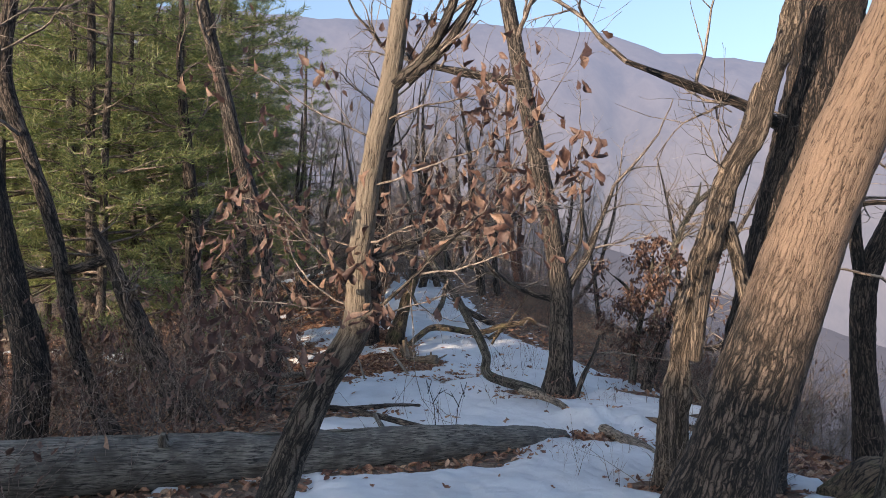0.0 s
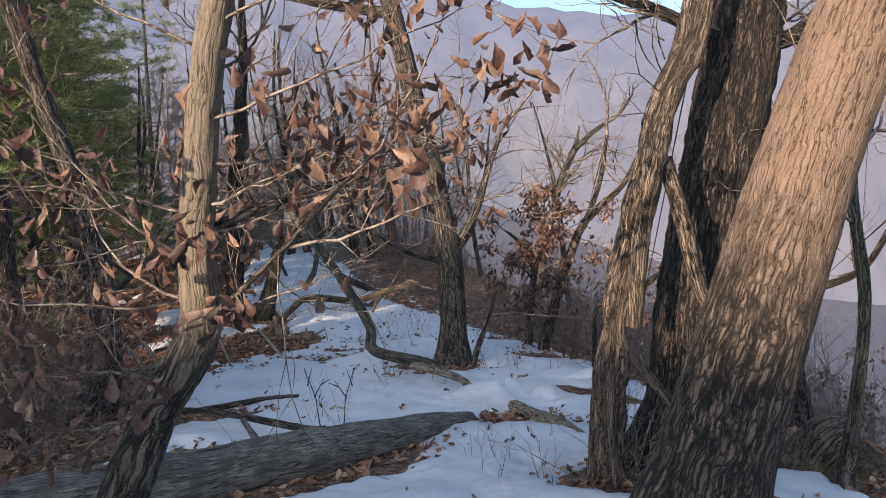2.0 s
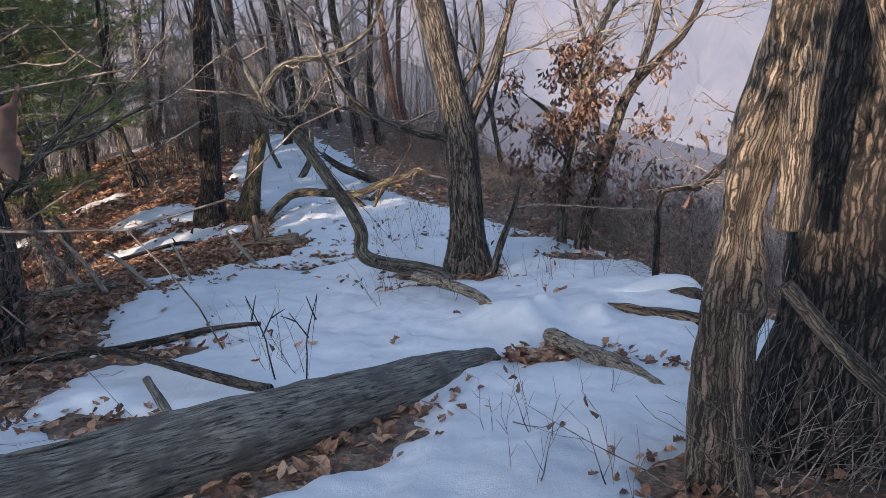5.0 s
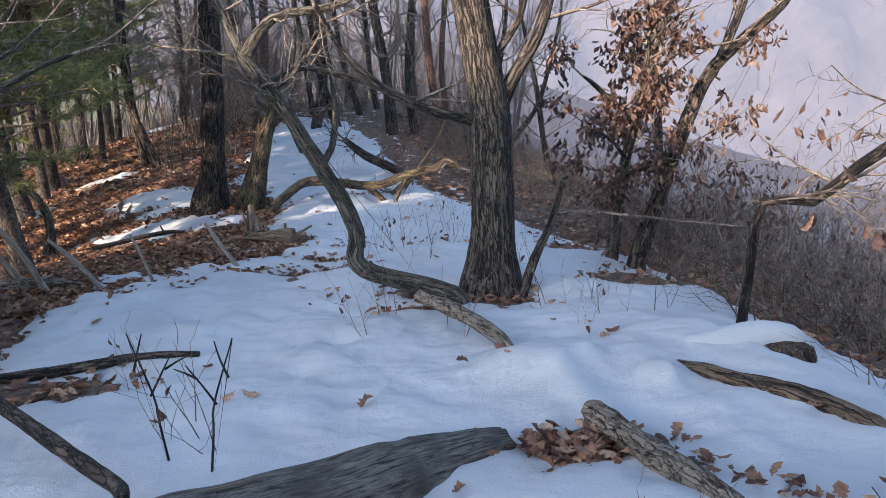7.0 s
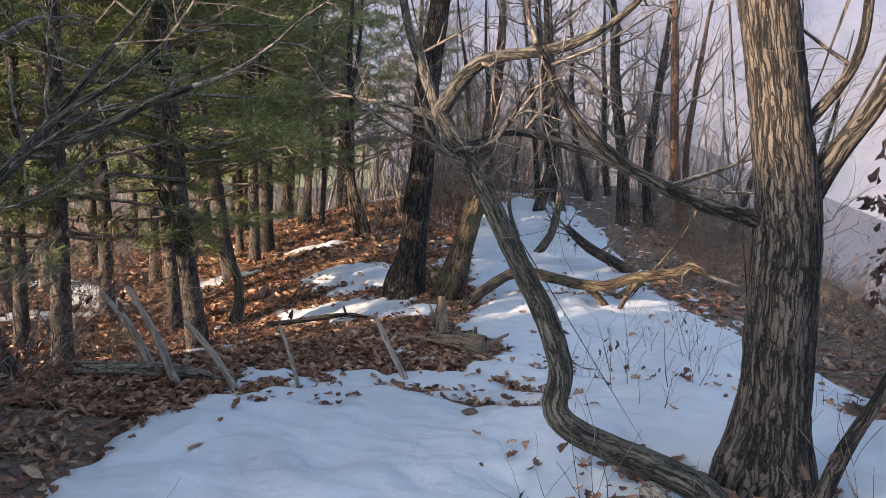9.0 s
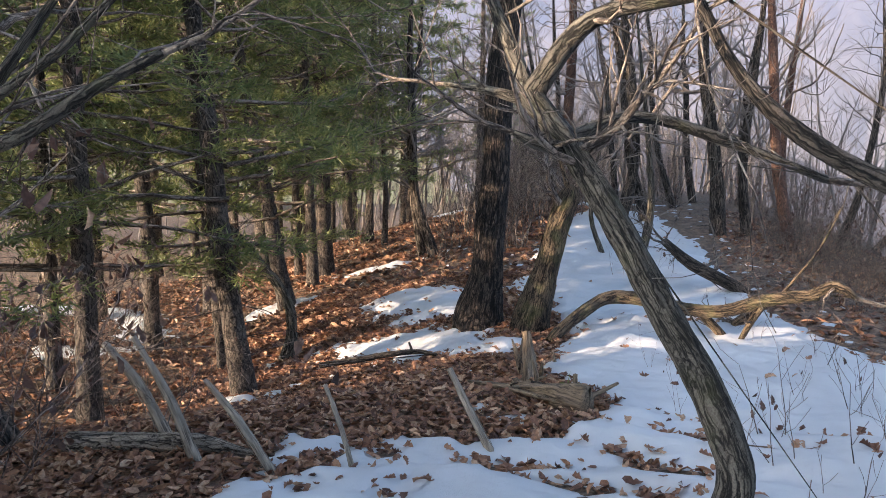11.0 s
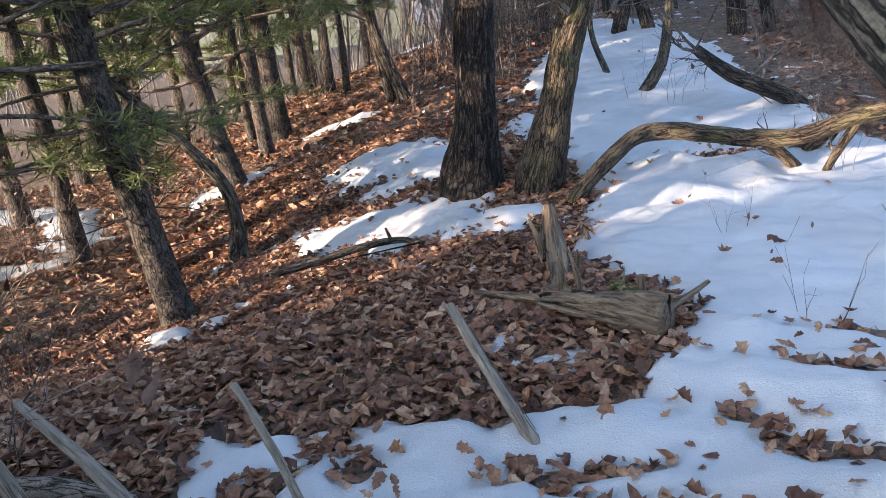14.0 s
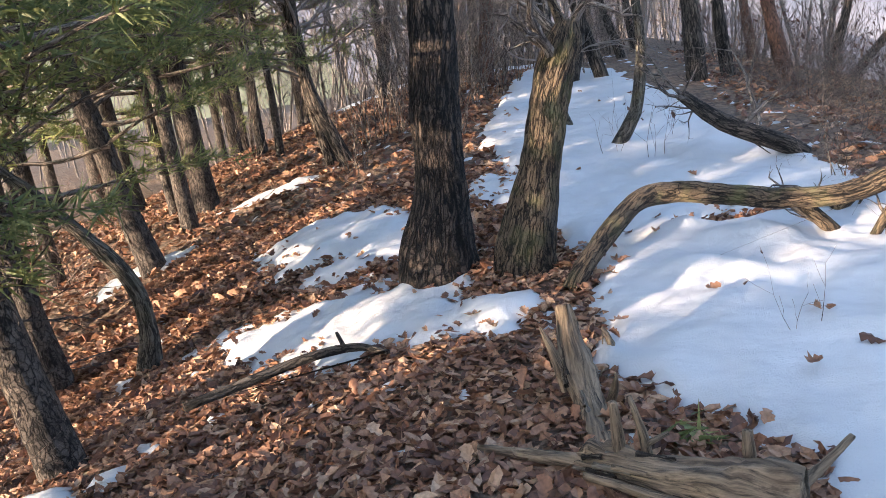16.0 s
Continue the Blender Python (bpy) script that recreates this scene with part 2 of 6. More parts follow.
def bark(name, ridge, furrow, tint, cells=26.0, along=0.26, edge=0.16, deep=0.02, moss=0.0, smooth_top=None):
    """Furrowed bark in the trunk's own coordinates: long plates between ragged dark cracks, blotched.
    smooth_top: (colour, from, to), the height along the trunk over which the plates give way to thin flaking skin."""
    m, t, b = shade(name)
    at = node(t, "ShaderNodeAttribute", attribute_name="bark").outputs["Vector"]
    v = at
    for size, much in ((5.0, 0.045), (24.0, 0.014)):
        warp = node(t, "ShaderNodeTexNoise", {"Vector": v, "Scale": size, "Detail": 3.0, "Roughness": 0.6})
        off = node(t, "ShaderNodeVectorMath", {0: warp.outputs["Color"], 1: (much, much, much * 3.0)}, operation="MULTIPLY").outputs[0]
        v = node(t, "ShaderNodeVectorMath", {0: v, 1: off}, operation="ADD").outputs[0]
    v2 = node(t, "ShaderNodeVectorMath", {0: v, 1: (1, 1, along)}, operation="MULTIPLY").outputs[0]
    plate = node(t, "ShaderNodeTexVoronoi", {"Vector": v2, "Scale": cells * 1.2, "Randomness": 0.9}, feature="DISTANCE_TO_EDGE").outputs["Distance"]
    each = node(t, "ShaderNodeTexVoronoi", {"Vector": v2, "Scale": cells * 1.2, "Randomness": 0.9}).outputs["Color"]
    each = node(t, "ShaderNodeSeparateColor", {0: each}).outputs[0]
    fine = node(t, "ShaderNodeTexNoise", {"Vector": v2, "Scale": cells * 4.5, "Detail": 6.0, "Roughness": 0.75}).outputs[0]
    grit = node(t, "ShaderNodeTexNoise", {"Vector": at, "Scale": 150.0, "Detail": 4.0, "Roughness": 0.7}).outputs[0]
    blot = node(t, "ShaderNodeTexNoise", {"Vector": at, "Scale": 3.4, "Detail": 5.0, "Roughness": 0.6}).outputs[0]
    jag = node(t, "ShaderNodeMath", {0: fine, 1: 0.47}, operation="SUBTRACT").outputs[0]
    jag = node(t, "ShaderNodeMath", {0: jag, 1: 0.3}, operation="MULTIPLY").outputs[0]
    v3 = node(t, "ShaderNodeVectorMath", {0: v, 1: (1, 1, along * 0.55)}, operation="MULTIPLY").outputs[0]
    vein = node(t, "ShaderNodeTexNoise", {"Vector": v3, "Scale": cells * 0.9, "Detail": 2.0, "Roughness": 0.5}).outputs[0]
    vein = node(t, "ShaderNodeMath", {0: vein, 1: 0.5}, operation="SUBTRACT").outputs[0]
    vein = node(t, "ShaderNodeMath", {0: vein}, operation="ABSOLUTE").outputs[0]
    vein = node(t, "ShaderNodeMath", {0: vein, 1: 2.4}, operation="MULTIPLY").outputs[0]
    plate = node(t, "ShaderNodeMath", {0: plate, 1: edge * 0.55}, operation="ADD").outputs[0]
    plate = node(t, "ShaderNodeMath", {0: plate, 1: vein}, operation="MINIMUM").outputs[0]
    crack = node(t, "ShaderNodeMath", {0: plate, 1: jag}, operation="ADD").outputs[0]
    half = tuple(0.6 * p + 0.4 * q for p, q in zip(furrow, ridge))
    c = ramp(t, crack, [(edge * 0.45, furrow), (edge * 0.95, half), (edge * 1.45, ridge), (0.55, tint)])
    c = mixc(t, 1.0, c, ramp(t, each, [(0.0, (0.75, 0.75, 0.76)), (1.0, (1.25, 1.23, 1.2))]), "MULTIPLY")
    c = mixc(t, 1.0, c, ramp(t, grit, [(0.3, (0.5, 0.48, 0.46)), (0.7, (1.35, 1.35, 1.35))]), "MULTIPLY")
    c = mixc(t, 1.0, c, ramp(t, blot, [(0.3, (0.62, 0.62, 0.64)), (0.7, (1.25, 1.22, 1.18))]), "MULTIPLY")
    h = node(t, "ShaderNodeMath", {0: crack, 1: edge * 1.5}, operation="MINIMUM").outputs[0]
    h = node(t, "ShaderNodeMath", {0: h, 1: 1.6}, operation="MULTIPLY").outputs[0]
    if smooth_top:
        colour, low, high = smooth_top
        z = node(t, "ShaderNodeSeparateXYZ", {0: v}).outputs[2]
        wobble = node(t, "ShaderNodeMath", {0: blot, 1: 0.9}, operation="MULTIPLY").outputs[0]
        z = node(t, "ShaderNodeMath", {0: z, 1: wobble}, operation="ADD").outputs[0]
        z = node(t, "ShaderNodeMath", {0: z, 1: 0.2}, operation="MULTIPLY").outputs[0]
        k = ramp(t, z, [((low + 0.45) * 0.2, (0, 0, 0)), ((high + 0.45) * 0.2, (1, 1, 1))])
        skin = mixc(t, 1.0, ramp(t, fine, [(0.35, tuple(0.72 * q for q in colour)), (0.6, colour)]), ramp(t, grit, [(0.3, (0.75, 0.72, 0.7)), (0.7, (1.15, 1.15, 1.15))]), "MULTIPLY")
        flake = ramp(t, crack, [(0.0, (0.16, 0.14, 0.12)), (edge * 0.35, (0.7, 0.68, 0.66)), (edge * 0.8, (1, 1, 1))])
        c = mixc(t, k, c, mixc(t, 1.0, skin, flake, "MULTIPLY"))
        flat = node(t, "ShaderNodeMath", {0: k, 1: -0.75}, operation="MULTIPLY").outputs[0]
        flat = node(t, "ShaderNodeMath", {0: flat, 1: 1.0}, operation="ADD").outputs[0]
        h = node(t, "ShaderNodeMath", {0: h, 1: flat}, operation="MULTIPLY").outputs[0]
    if moss:
        grow_ = node(t, "ShaderNodeTexNoise", {"Vector": at, "Scale": 5.5, "Detail": 5.0})
        mk = ramp(t, grow_.outputs[0], [(0.55 - 0.1 * moss, (0, 0, 0)), (0.72, (moss, moss, moss))])
        c = mixc(t, mk, c, (0.16, 0.17, 0.06))
    t.links.new(c, b.inputs["Base Color"])
    b.inputs["Roughness"].default_value = 0.92
    h2 = node(t, "ShaderNodeMath", {0: grit, 1: 0.1}, operation="MULTIPLY").outputs[0]
    bump(t, b, node(t, "ShaderNodeMath", {0: h, 1: h2}, operation="ADD").outputs[0], 1.0, deep * 5.0)
    return m


def fibre(name, light, dark, stain, roughness=0.8):
    """Bare dead wood: long grain, checks and grey weathering."""
    m, t, b = shade(name)
    at = node(t, "ShaderNodeAttribute", attribute_name="bark").outputs["Vector"]
    v = node(t, "ShaderNodeVectorMath", {0: at, 1: (1, 1, 0.11)}, operation="MULTIPLY").outputs[0]
    n1 = node(t, "ShaderNodeTexNoise", {"Vector": v, "Scale": 75.0, "Detail": 8.0, "Roughness": 0.65, "Distortion": 0.8})
    n2 = node(t, "ShaderNodeTexNoise", {"Vector": at, "Scale": 6.0, "Detail": 4.0})
    c = ramp(t, n1.outputs[0], [(0.38, dark), (0.5, tuple(0.55 * a + 0.45 * q for a, q in zip(light, dark))), (0.62, light)])
    c = mixc(t, ramp(t, n2.outputs[0], [(0.42, (0, 0, 0)), (0.66, (0.85, 0.85, 0.85))]), c, stain)
    t.links.new(c, b.inputs["Base Color"])
    b.inputs["Roughness"].default_value = roughness
    bump(t, b, n1.outputs[0], 0.9, 0.012)
    return m


def leafy(name, stops, rough=0.6, sheer=0.25, island=True):
    """Thin leaf: hue by piece, mottled, a little light through it."""
    m, t, b = shade(name)
    if island:
        pick = node(t, "ShaderNodeNewGeometry").outputs["Random Per Island"]
    else:
        pick = node(t, "ShaderNodeObjectInfo").outputs["Random"]
    pos = node(t, "ShaderNodeNewGeometry").outputs["Position"]
    n = node(t, "ShaderNodeTexNoise", {"Vector": pos, "Scale": 60.0, "Detail": 3.0})
    c = mixc(t, 1.0, ramp(t, pick, stops), ramp(t, n.outputs[0], [(0.3, (0.6, 0.58, 0.56)), (0.7, (1.15, 1.15, 1.15))]), "MULTIPLY")
    t.links.new(c, b.inputs["Base Color"])
    b.inputs["Roughness"].default_value = rough
    if sheer:
        tr = node(t, "ShaderNodeBsdfTranslucent", {"Color": c})
        mx = node(t, "ShaderNodeMixShader", {0: sheer, 1: b.outputs[0], 2: tr.outputs[0]})
        t.links.new(mx.outputs[0], [k for k in t.nodes if k.type == "OUTPUT_MATERIAL"][0].inputs[0])
    return m


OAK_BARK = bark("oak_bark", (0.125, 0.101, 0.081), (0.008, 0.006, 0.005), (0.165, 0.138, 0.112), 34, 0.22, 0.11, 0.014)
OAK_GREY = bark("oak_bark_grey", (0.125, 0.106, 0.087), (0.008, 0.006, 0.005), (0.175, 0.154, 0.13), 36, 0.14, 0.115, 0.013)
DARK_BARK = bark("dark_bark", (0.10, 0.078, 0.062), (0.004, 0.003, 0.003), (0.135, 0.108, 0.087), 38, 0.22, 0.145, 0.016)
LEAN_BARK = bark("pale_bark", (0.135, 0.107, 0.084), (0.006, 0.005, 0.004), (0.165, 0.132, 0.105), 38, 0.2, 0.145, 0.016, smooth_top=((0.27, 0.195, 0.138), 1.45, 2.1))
# pale upper skin: part flaking bark, part its sunlight painted in
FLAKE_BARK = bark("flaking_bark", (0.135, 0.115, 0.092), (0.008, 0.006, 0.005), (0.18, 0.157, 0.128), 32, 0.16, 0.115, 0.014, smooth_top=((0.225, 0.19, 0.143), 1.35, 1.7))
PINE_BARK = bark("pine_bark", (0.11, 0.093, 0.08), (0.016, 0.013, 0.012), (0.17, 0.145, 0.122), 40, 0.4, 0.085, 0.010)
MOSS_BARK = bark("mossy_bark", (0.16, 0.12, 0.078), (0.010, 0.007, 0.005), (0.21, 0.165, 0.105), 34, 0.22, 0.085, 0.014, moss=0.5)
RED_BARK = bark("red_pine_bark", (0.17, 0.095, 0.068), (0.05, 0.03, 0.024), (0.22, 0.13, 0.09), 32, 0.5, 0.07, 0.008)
SAP_BARK = bark("sapling_bark", (0.13, 0.12, 0.098), (0.016, 0.014, 0.011), (0.19, 0.18, 0.15), 42, 0.12, 0.085, 0.012, moss=0.25)
TWIG = bark("twig_bark", (0.26, 0.22, 0.185), (0.06, 0.048, 0.04), (0.36, 0.32, 0.275), 40, 0.2, 0.1, 0.002)
SNAG = fibre("snag_wood", (0.40, 0.34, 0.265), (0.07, 0.056, 0.043), (0.27, 0.235, 0.19))
TWIG_RED = bark("brush_bark", (0.27, 0.21, 0.18), (0.07, 0.052, 0.043), (0.37, 0.31, 0.27), 40, 0.2, 0.1, 0.002)
DEAD = fibre("dead_wood", (0.27, 0.235, 0.185), (0.045, 0.037, 0.03), (0.15, 0.135, 0.11))
SPLIT = bark("split_wood", (0.185, 0.15, 0.114), (0.035, 0.027, 0.02), (0.25, 0.208, 0.16), 52, 0.09, 0.1, 0.009)
LOGWOOD = fibre("log_wood", (0.27, 0.245, 0.205), (0.010, 0.009, 0.008), (0.06, 0.053, 0.045))
DEAD_BARK = bark("dead_branch_bark", (0.29, 0.25, 0.20), (0.04, 0.032, 0.025), (0.40, 0.355, 0.29), 40, 0.2, 0.07, 0.010)
ROT_BARK = bark("rotten_bark", (0.24, 0.172, 0.11), (0.03, 0.02, 0.014), (0.30, 0.225, 0.148), 34, 0.1, 0.1, 0.014)
ROT = fibre("rotten_wood", (0.34, 0.255, 0.168), (0.022, 0.016, 0.011), (0.13, 0.092, 0.06))
BROWNS = [(0.0, (0.085, 0.040, 0.027)), (0.25, (0.195, 0.094, 0.056)), (0.5, (0.30, 0.152, 0.086)), (0.75, (0.40, 0.225, 0.13)), (1.0, (0.54, 0.37, 0.24))]
# distance haze painted into both twig colours: flat and pale, the valley's bluish
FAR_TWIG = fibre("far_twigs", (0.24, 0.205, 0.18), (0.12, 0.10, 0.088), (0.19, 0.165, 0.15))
VALLEY_TWIG_HAZED = fibre("valley_twigs_hazed", (0.30, 0.275, 0.285), (0.16, 0.147, 0.152), (0.24, 0.222, 0.23))
LITTER = leafy("fallen_leaves", BROWNS, 0.6, 0.12)
LEAF_ONE = leafy("oak_leaf", BROWNS, 0.6, 0.15, island=False)
HANG = leafy("clinging_leaves", [(0.0, (0.06, 0.034, 0.028)), (0.4, (0.125, 0.071, 0.055)), (0.8, (0.19, 0.118, 0.09)), (1.0, (0.32, 0.21, 0.145))], 0.55, 0.3)
HANG_ONE = leafy("clinging_leaf", [(0.0, (0.06, 0.034, 0.028)), (0.4, (0.125, 0.071, 0.055)), (0.8, (0.19, 0.118, 0.09)), (1.0, (0.32, 0.21, 0.145))], 0.55, 0.3, island=False)
NEEDLE = leafy("pine_needles", [(0.0, (0.10, 0.14, 0.055)), (0.5, (0.19, 0.23, 0.08)), (1.0, (0.32, 0.34, 0.13))], 0.5, 0.45)
GRASS = leafy("dry_grass", [(0.0, (0.25, 0.19, 0.11)), (1.0, (0.42, 0.33, 0.2))], 0.7, 0.3)


def snow_material():
    m, t, b = shade("snow")
    pos = node(t, "ShaderNodeNewGeometry").outputs["Position"]
    n1 = node(t, "ShaderNodeTexNoise", {"Vector": pos, "Scale": 160.0, "Detail": 4.0})
    n2 = node(t, "ShaderNodeTexNoise", {"Vector": pos, "Scale": 9.0, "Detail": 5.0})
    n3 = node(t, "ShaderNodeTexNoise", {"Vector": pos, "Scale": 1.3, "Detail": 3.0})
    c = ramp(t, n3.outputs[0], [(0.35, (0.54, 0.55, 0.57)), (0.65, (0.66, 0.67, 0.69))])
    crumbs = ramp(t, n1.outputs[0], [(0.70, (1, 1, 1)), (0.78, (0.45, 0.36, 0.28))])
    c = mixc(t, 0.6, c, mixc(t, 1.0, c, crumbs, "MULTIPLY"))
    t.links.new(c, b.inputs["Base Color"])
    b.inputs["Roughness"].default_value = 0.55
    b.inputs["Subsurface Weight"].default_value = 0.0
    h = node(t, "ShaderNodeMath", {0: n2.outputs[0], 1: 4.0}, operation="MULTIPLY").outputs[0]
    bump(t, b, node(t, "ShaderNodeMath", {0: h, 1: n1.outputs[0]}, operation="ADD").outputs[0], 0.5, 0.012)
    return m


def soil_material():
    m, t, b = shade("leaf_soil")
    pos = node(t, "ShaderNodeNewGeometry").outputs["Position"]
    cell = node(t, "ShaderNodeTexVoronoi", {"Vector": pos, "Scale": 16.0})
    n2 = node(t, "ShaderNodeTexNoise", {"Vector": pos, "Scale": 1.1, "Detail": 5.0})
    n1 = node(t, "ShaderNodeTexNoise", {"Vector": pos, "Scale": 45.0, "Detail": 5.0})
    sep = node(t, "ShaderNodeSeparateColor", {0: cell.outputs["Color"]}).outputs[0]
    c = ramp(t, sep, [(0.0, (0.09, 0.058, 0.04)), (0.5, (0.20, 0.125, 0.08)), (1.0, (0.32, 0.215, 0.14))])
    c = mixc(t, 1.0, c, ramp(t, n1.outputs[0], [(0.3, (0.45, 0.45, 0.45)), (0.7, (1.2, 1.2, 1.2))]), "MULTIPLY")
    c = mixc(t, ramp(t, n2.outputs[0], [(0.4, (0, 0, 0)), (0.75, (0.6, 0.6, 0.6))]), c, (0.17, 0.135, 0.10))
    t.links.new(c, b.inputs["Base Color"])
    b.inputs["Roughness"].default_value = 0.9
    bump(t, b, node(t, "ShaderNodeMath", {0: cell.outputs["Distance"], 1: n1.outputs[0]}, operation="ADD").outputs[0], 0.9, 0.04)
    return m


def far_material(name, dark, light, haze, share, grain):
    """A wooded slope far off; bright hazy air is painted over it as a glow."""
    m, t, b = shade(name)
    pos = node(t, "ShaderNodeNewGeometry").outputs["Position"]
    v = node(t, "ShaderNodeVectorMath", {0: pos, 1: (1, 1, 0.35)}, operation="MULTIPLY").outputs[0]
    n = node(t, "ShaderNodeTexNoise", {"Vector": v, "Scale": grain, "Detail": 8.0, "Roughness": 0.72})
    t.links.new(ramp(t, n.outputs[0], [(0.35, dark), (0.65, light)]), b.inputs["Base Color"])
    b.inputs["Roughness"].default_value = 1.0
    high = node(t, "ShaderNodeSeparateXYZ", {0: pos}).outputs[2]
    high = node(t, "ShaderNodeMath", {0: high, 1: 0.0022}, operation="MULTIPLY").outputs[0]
    # veil painted warmer low down, standing in for sunlit lower slopes
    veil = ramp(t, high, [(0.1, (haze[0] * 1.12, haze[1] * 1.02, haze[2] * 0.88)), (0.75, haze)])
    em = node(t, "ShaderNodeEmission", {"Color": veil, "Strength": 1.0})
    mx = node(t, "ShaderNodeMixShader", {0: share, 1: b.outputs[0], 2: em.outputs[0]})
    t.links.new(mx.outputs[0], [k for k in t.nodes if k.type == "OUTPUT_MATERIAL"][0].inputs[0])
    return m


SNOW, SOIL = snow_material(), soil_material()
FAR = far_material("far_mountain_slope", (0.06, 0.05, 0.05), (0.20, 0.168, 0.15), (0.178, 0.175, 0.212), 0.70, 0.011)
# this hill's shade is painted in: very dark slope, dim grey glow
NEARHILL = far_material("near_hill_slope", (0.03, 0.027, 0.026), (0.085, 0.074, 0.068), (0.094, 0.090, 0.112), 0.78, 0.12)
# sunlight on the west hill painted in as a tan glow
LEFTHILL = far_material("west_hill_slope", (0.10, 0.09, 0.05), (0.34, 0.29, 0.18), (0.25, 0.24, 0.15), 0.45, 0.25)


# ---- mesh tools ----
def sheet_mesh(name, xs, ys, zfun, material):
    """A height field on a grid of its own spacing."""
    gx, gy = np.meshgrid(xs, ys)
    zz = zfun(gx, gy)
    nx, ny = len(xs), len(ys)
    co = np.stack([gx, gy, zz], -1).reshape(-1, 3).astype(np.float32)
    i = (np.arange(ny - 1)[:, None] * nx + np.arange(nx - 1)[None]).reshape(-1)
    quads = np.stack([i, i + 1, i + 1 + nx, i + nx], -1)
    return co, quads


def raw(name, co, faces, material, parent=None, smooth=False, attr=None, keep=None):
    """One mesh object from arrays; faces all of one size."""
    co, faces = np.asarray(co, np.float32), np.asarray(faces, np.int32)
    me = bpy.data.meshes.new(name)
    if parent is not None:
        co = co - np.array(parent["base"], np.float32)
    k = faces.shape[1]
    me.vertices.add(len(co))
    me.vertices.foreach_set("co", co.reshape(-1))
    me.loops.add(faces.size)
    me.loops.foreach_set("vertex_index", faces.reshape(-1))
    me.polygons.add(len(faces))
    me.polygons.foreach_set("loop_start", np.arange(0, faces.size, k, dtype=np.int32))
    me.polygons.foreach_set("use_smooth", np.full(len(faces), smooth))
    if attr is not None:
        me.attributes.new("bark", "FLOAT_VECTOR", "POINT").data.foreach_set("vector", np.asarray(attr, np.float32).reshape(-1))
    me.materials.append(material)
    me.update(calc_edges=True)
    ob = new(name, me)
    if parent is not None:
        ob.parent = parent
    return ob


def thing(name, base, label, category, group=""):
    ob = tagged(new(name), label, category, group)
    ob.location = base
    ob["base"] = tuple(base)
    return ob


def spline(pts, step):
    """A smooth line through (x, y, z, r) points, sampled about every step metres."""
    P = np.array([p if len(p) == 4 else (*p, 0.01) for p in pts], float)
    if len(P) < 3:
        n = max(2, int(np.linalg.norm(P[-1, :3] - P[0, :3]) / step) + 1)
        return P[0] + (P[-1] - P[0]) * np.linspace(0, 1, n)[:, None]
    Q = np.vstack([2 * P[0] - P[1], P, 2 * P[-1] - P[-2]])
    res = []
    for i in range(1, len(Q) - 2):
        n = max(1, int(np.linalg.norm(Q[i + 1, :3] - Q[i, :3]) / step))
        t = (np.arange(n) / n)[:, None]
        a, b, c, d = Q[i - 1], Q[i], Q[i + 1], Q[i + 2]
        res.append(0.5 * (2 * b + (c - a) * t + (2 * a - 5 * b + 4 * c - d) * t * t + (3 * b - a - 3 * c + d) * t ** 3))
    res = np.vstack(res + [P[-1:]])
    res[:, 3] = np.maximum(res[:, 3], 0.0012)
    return res


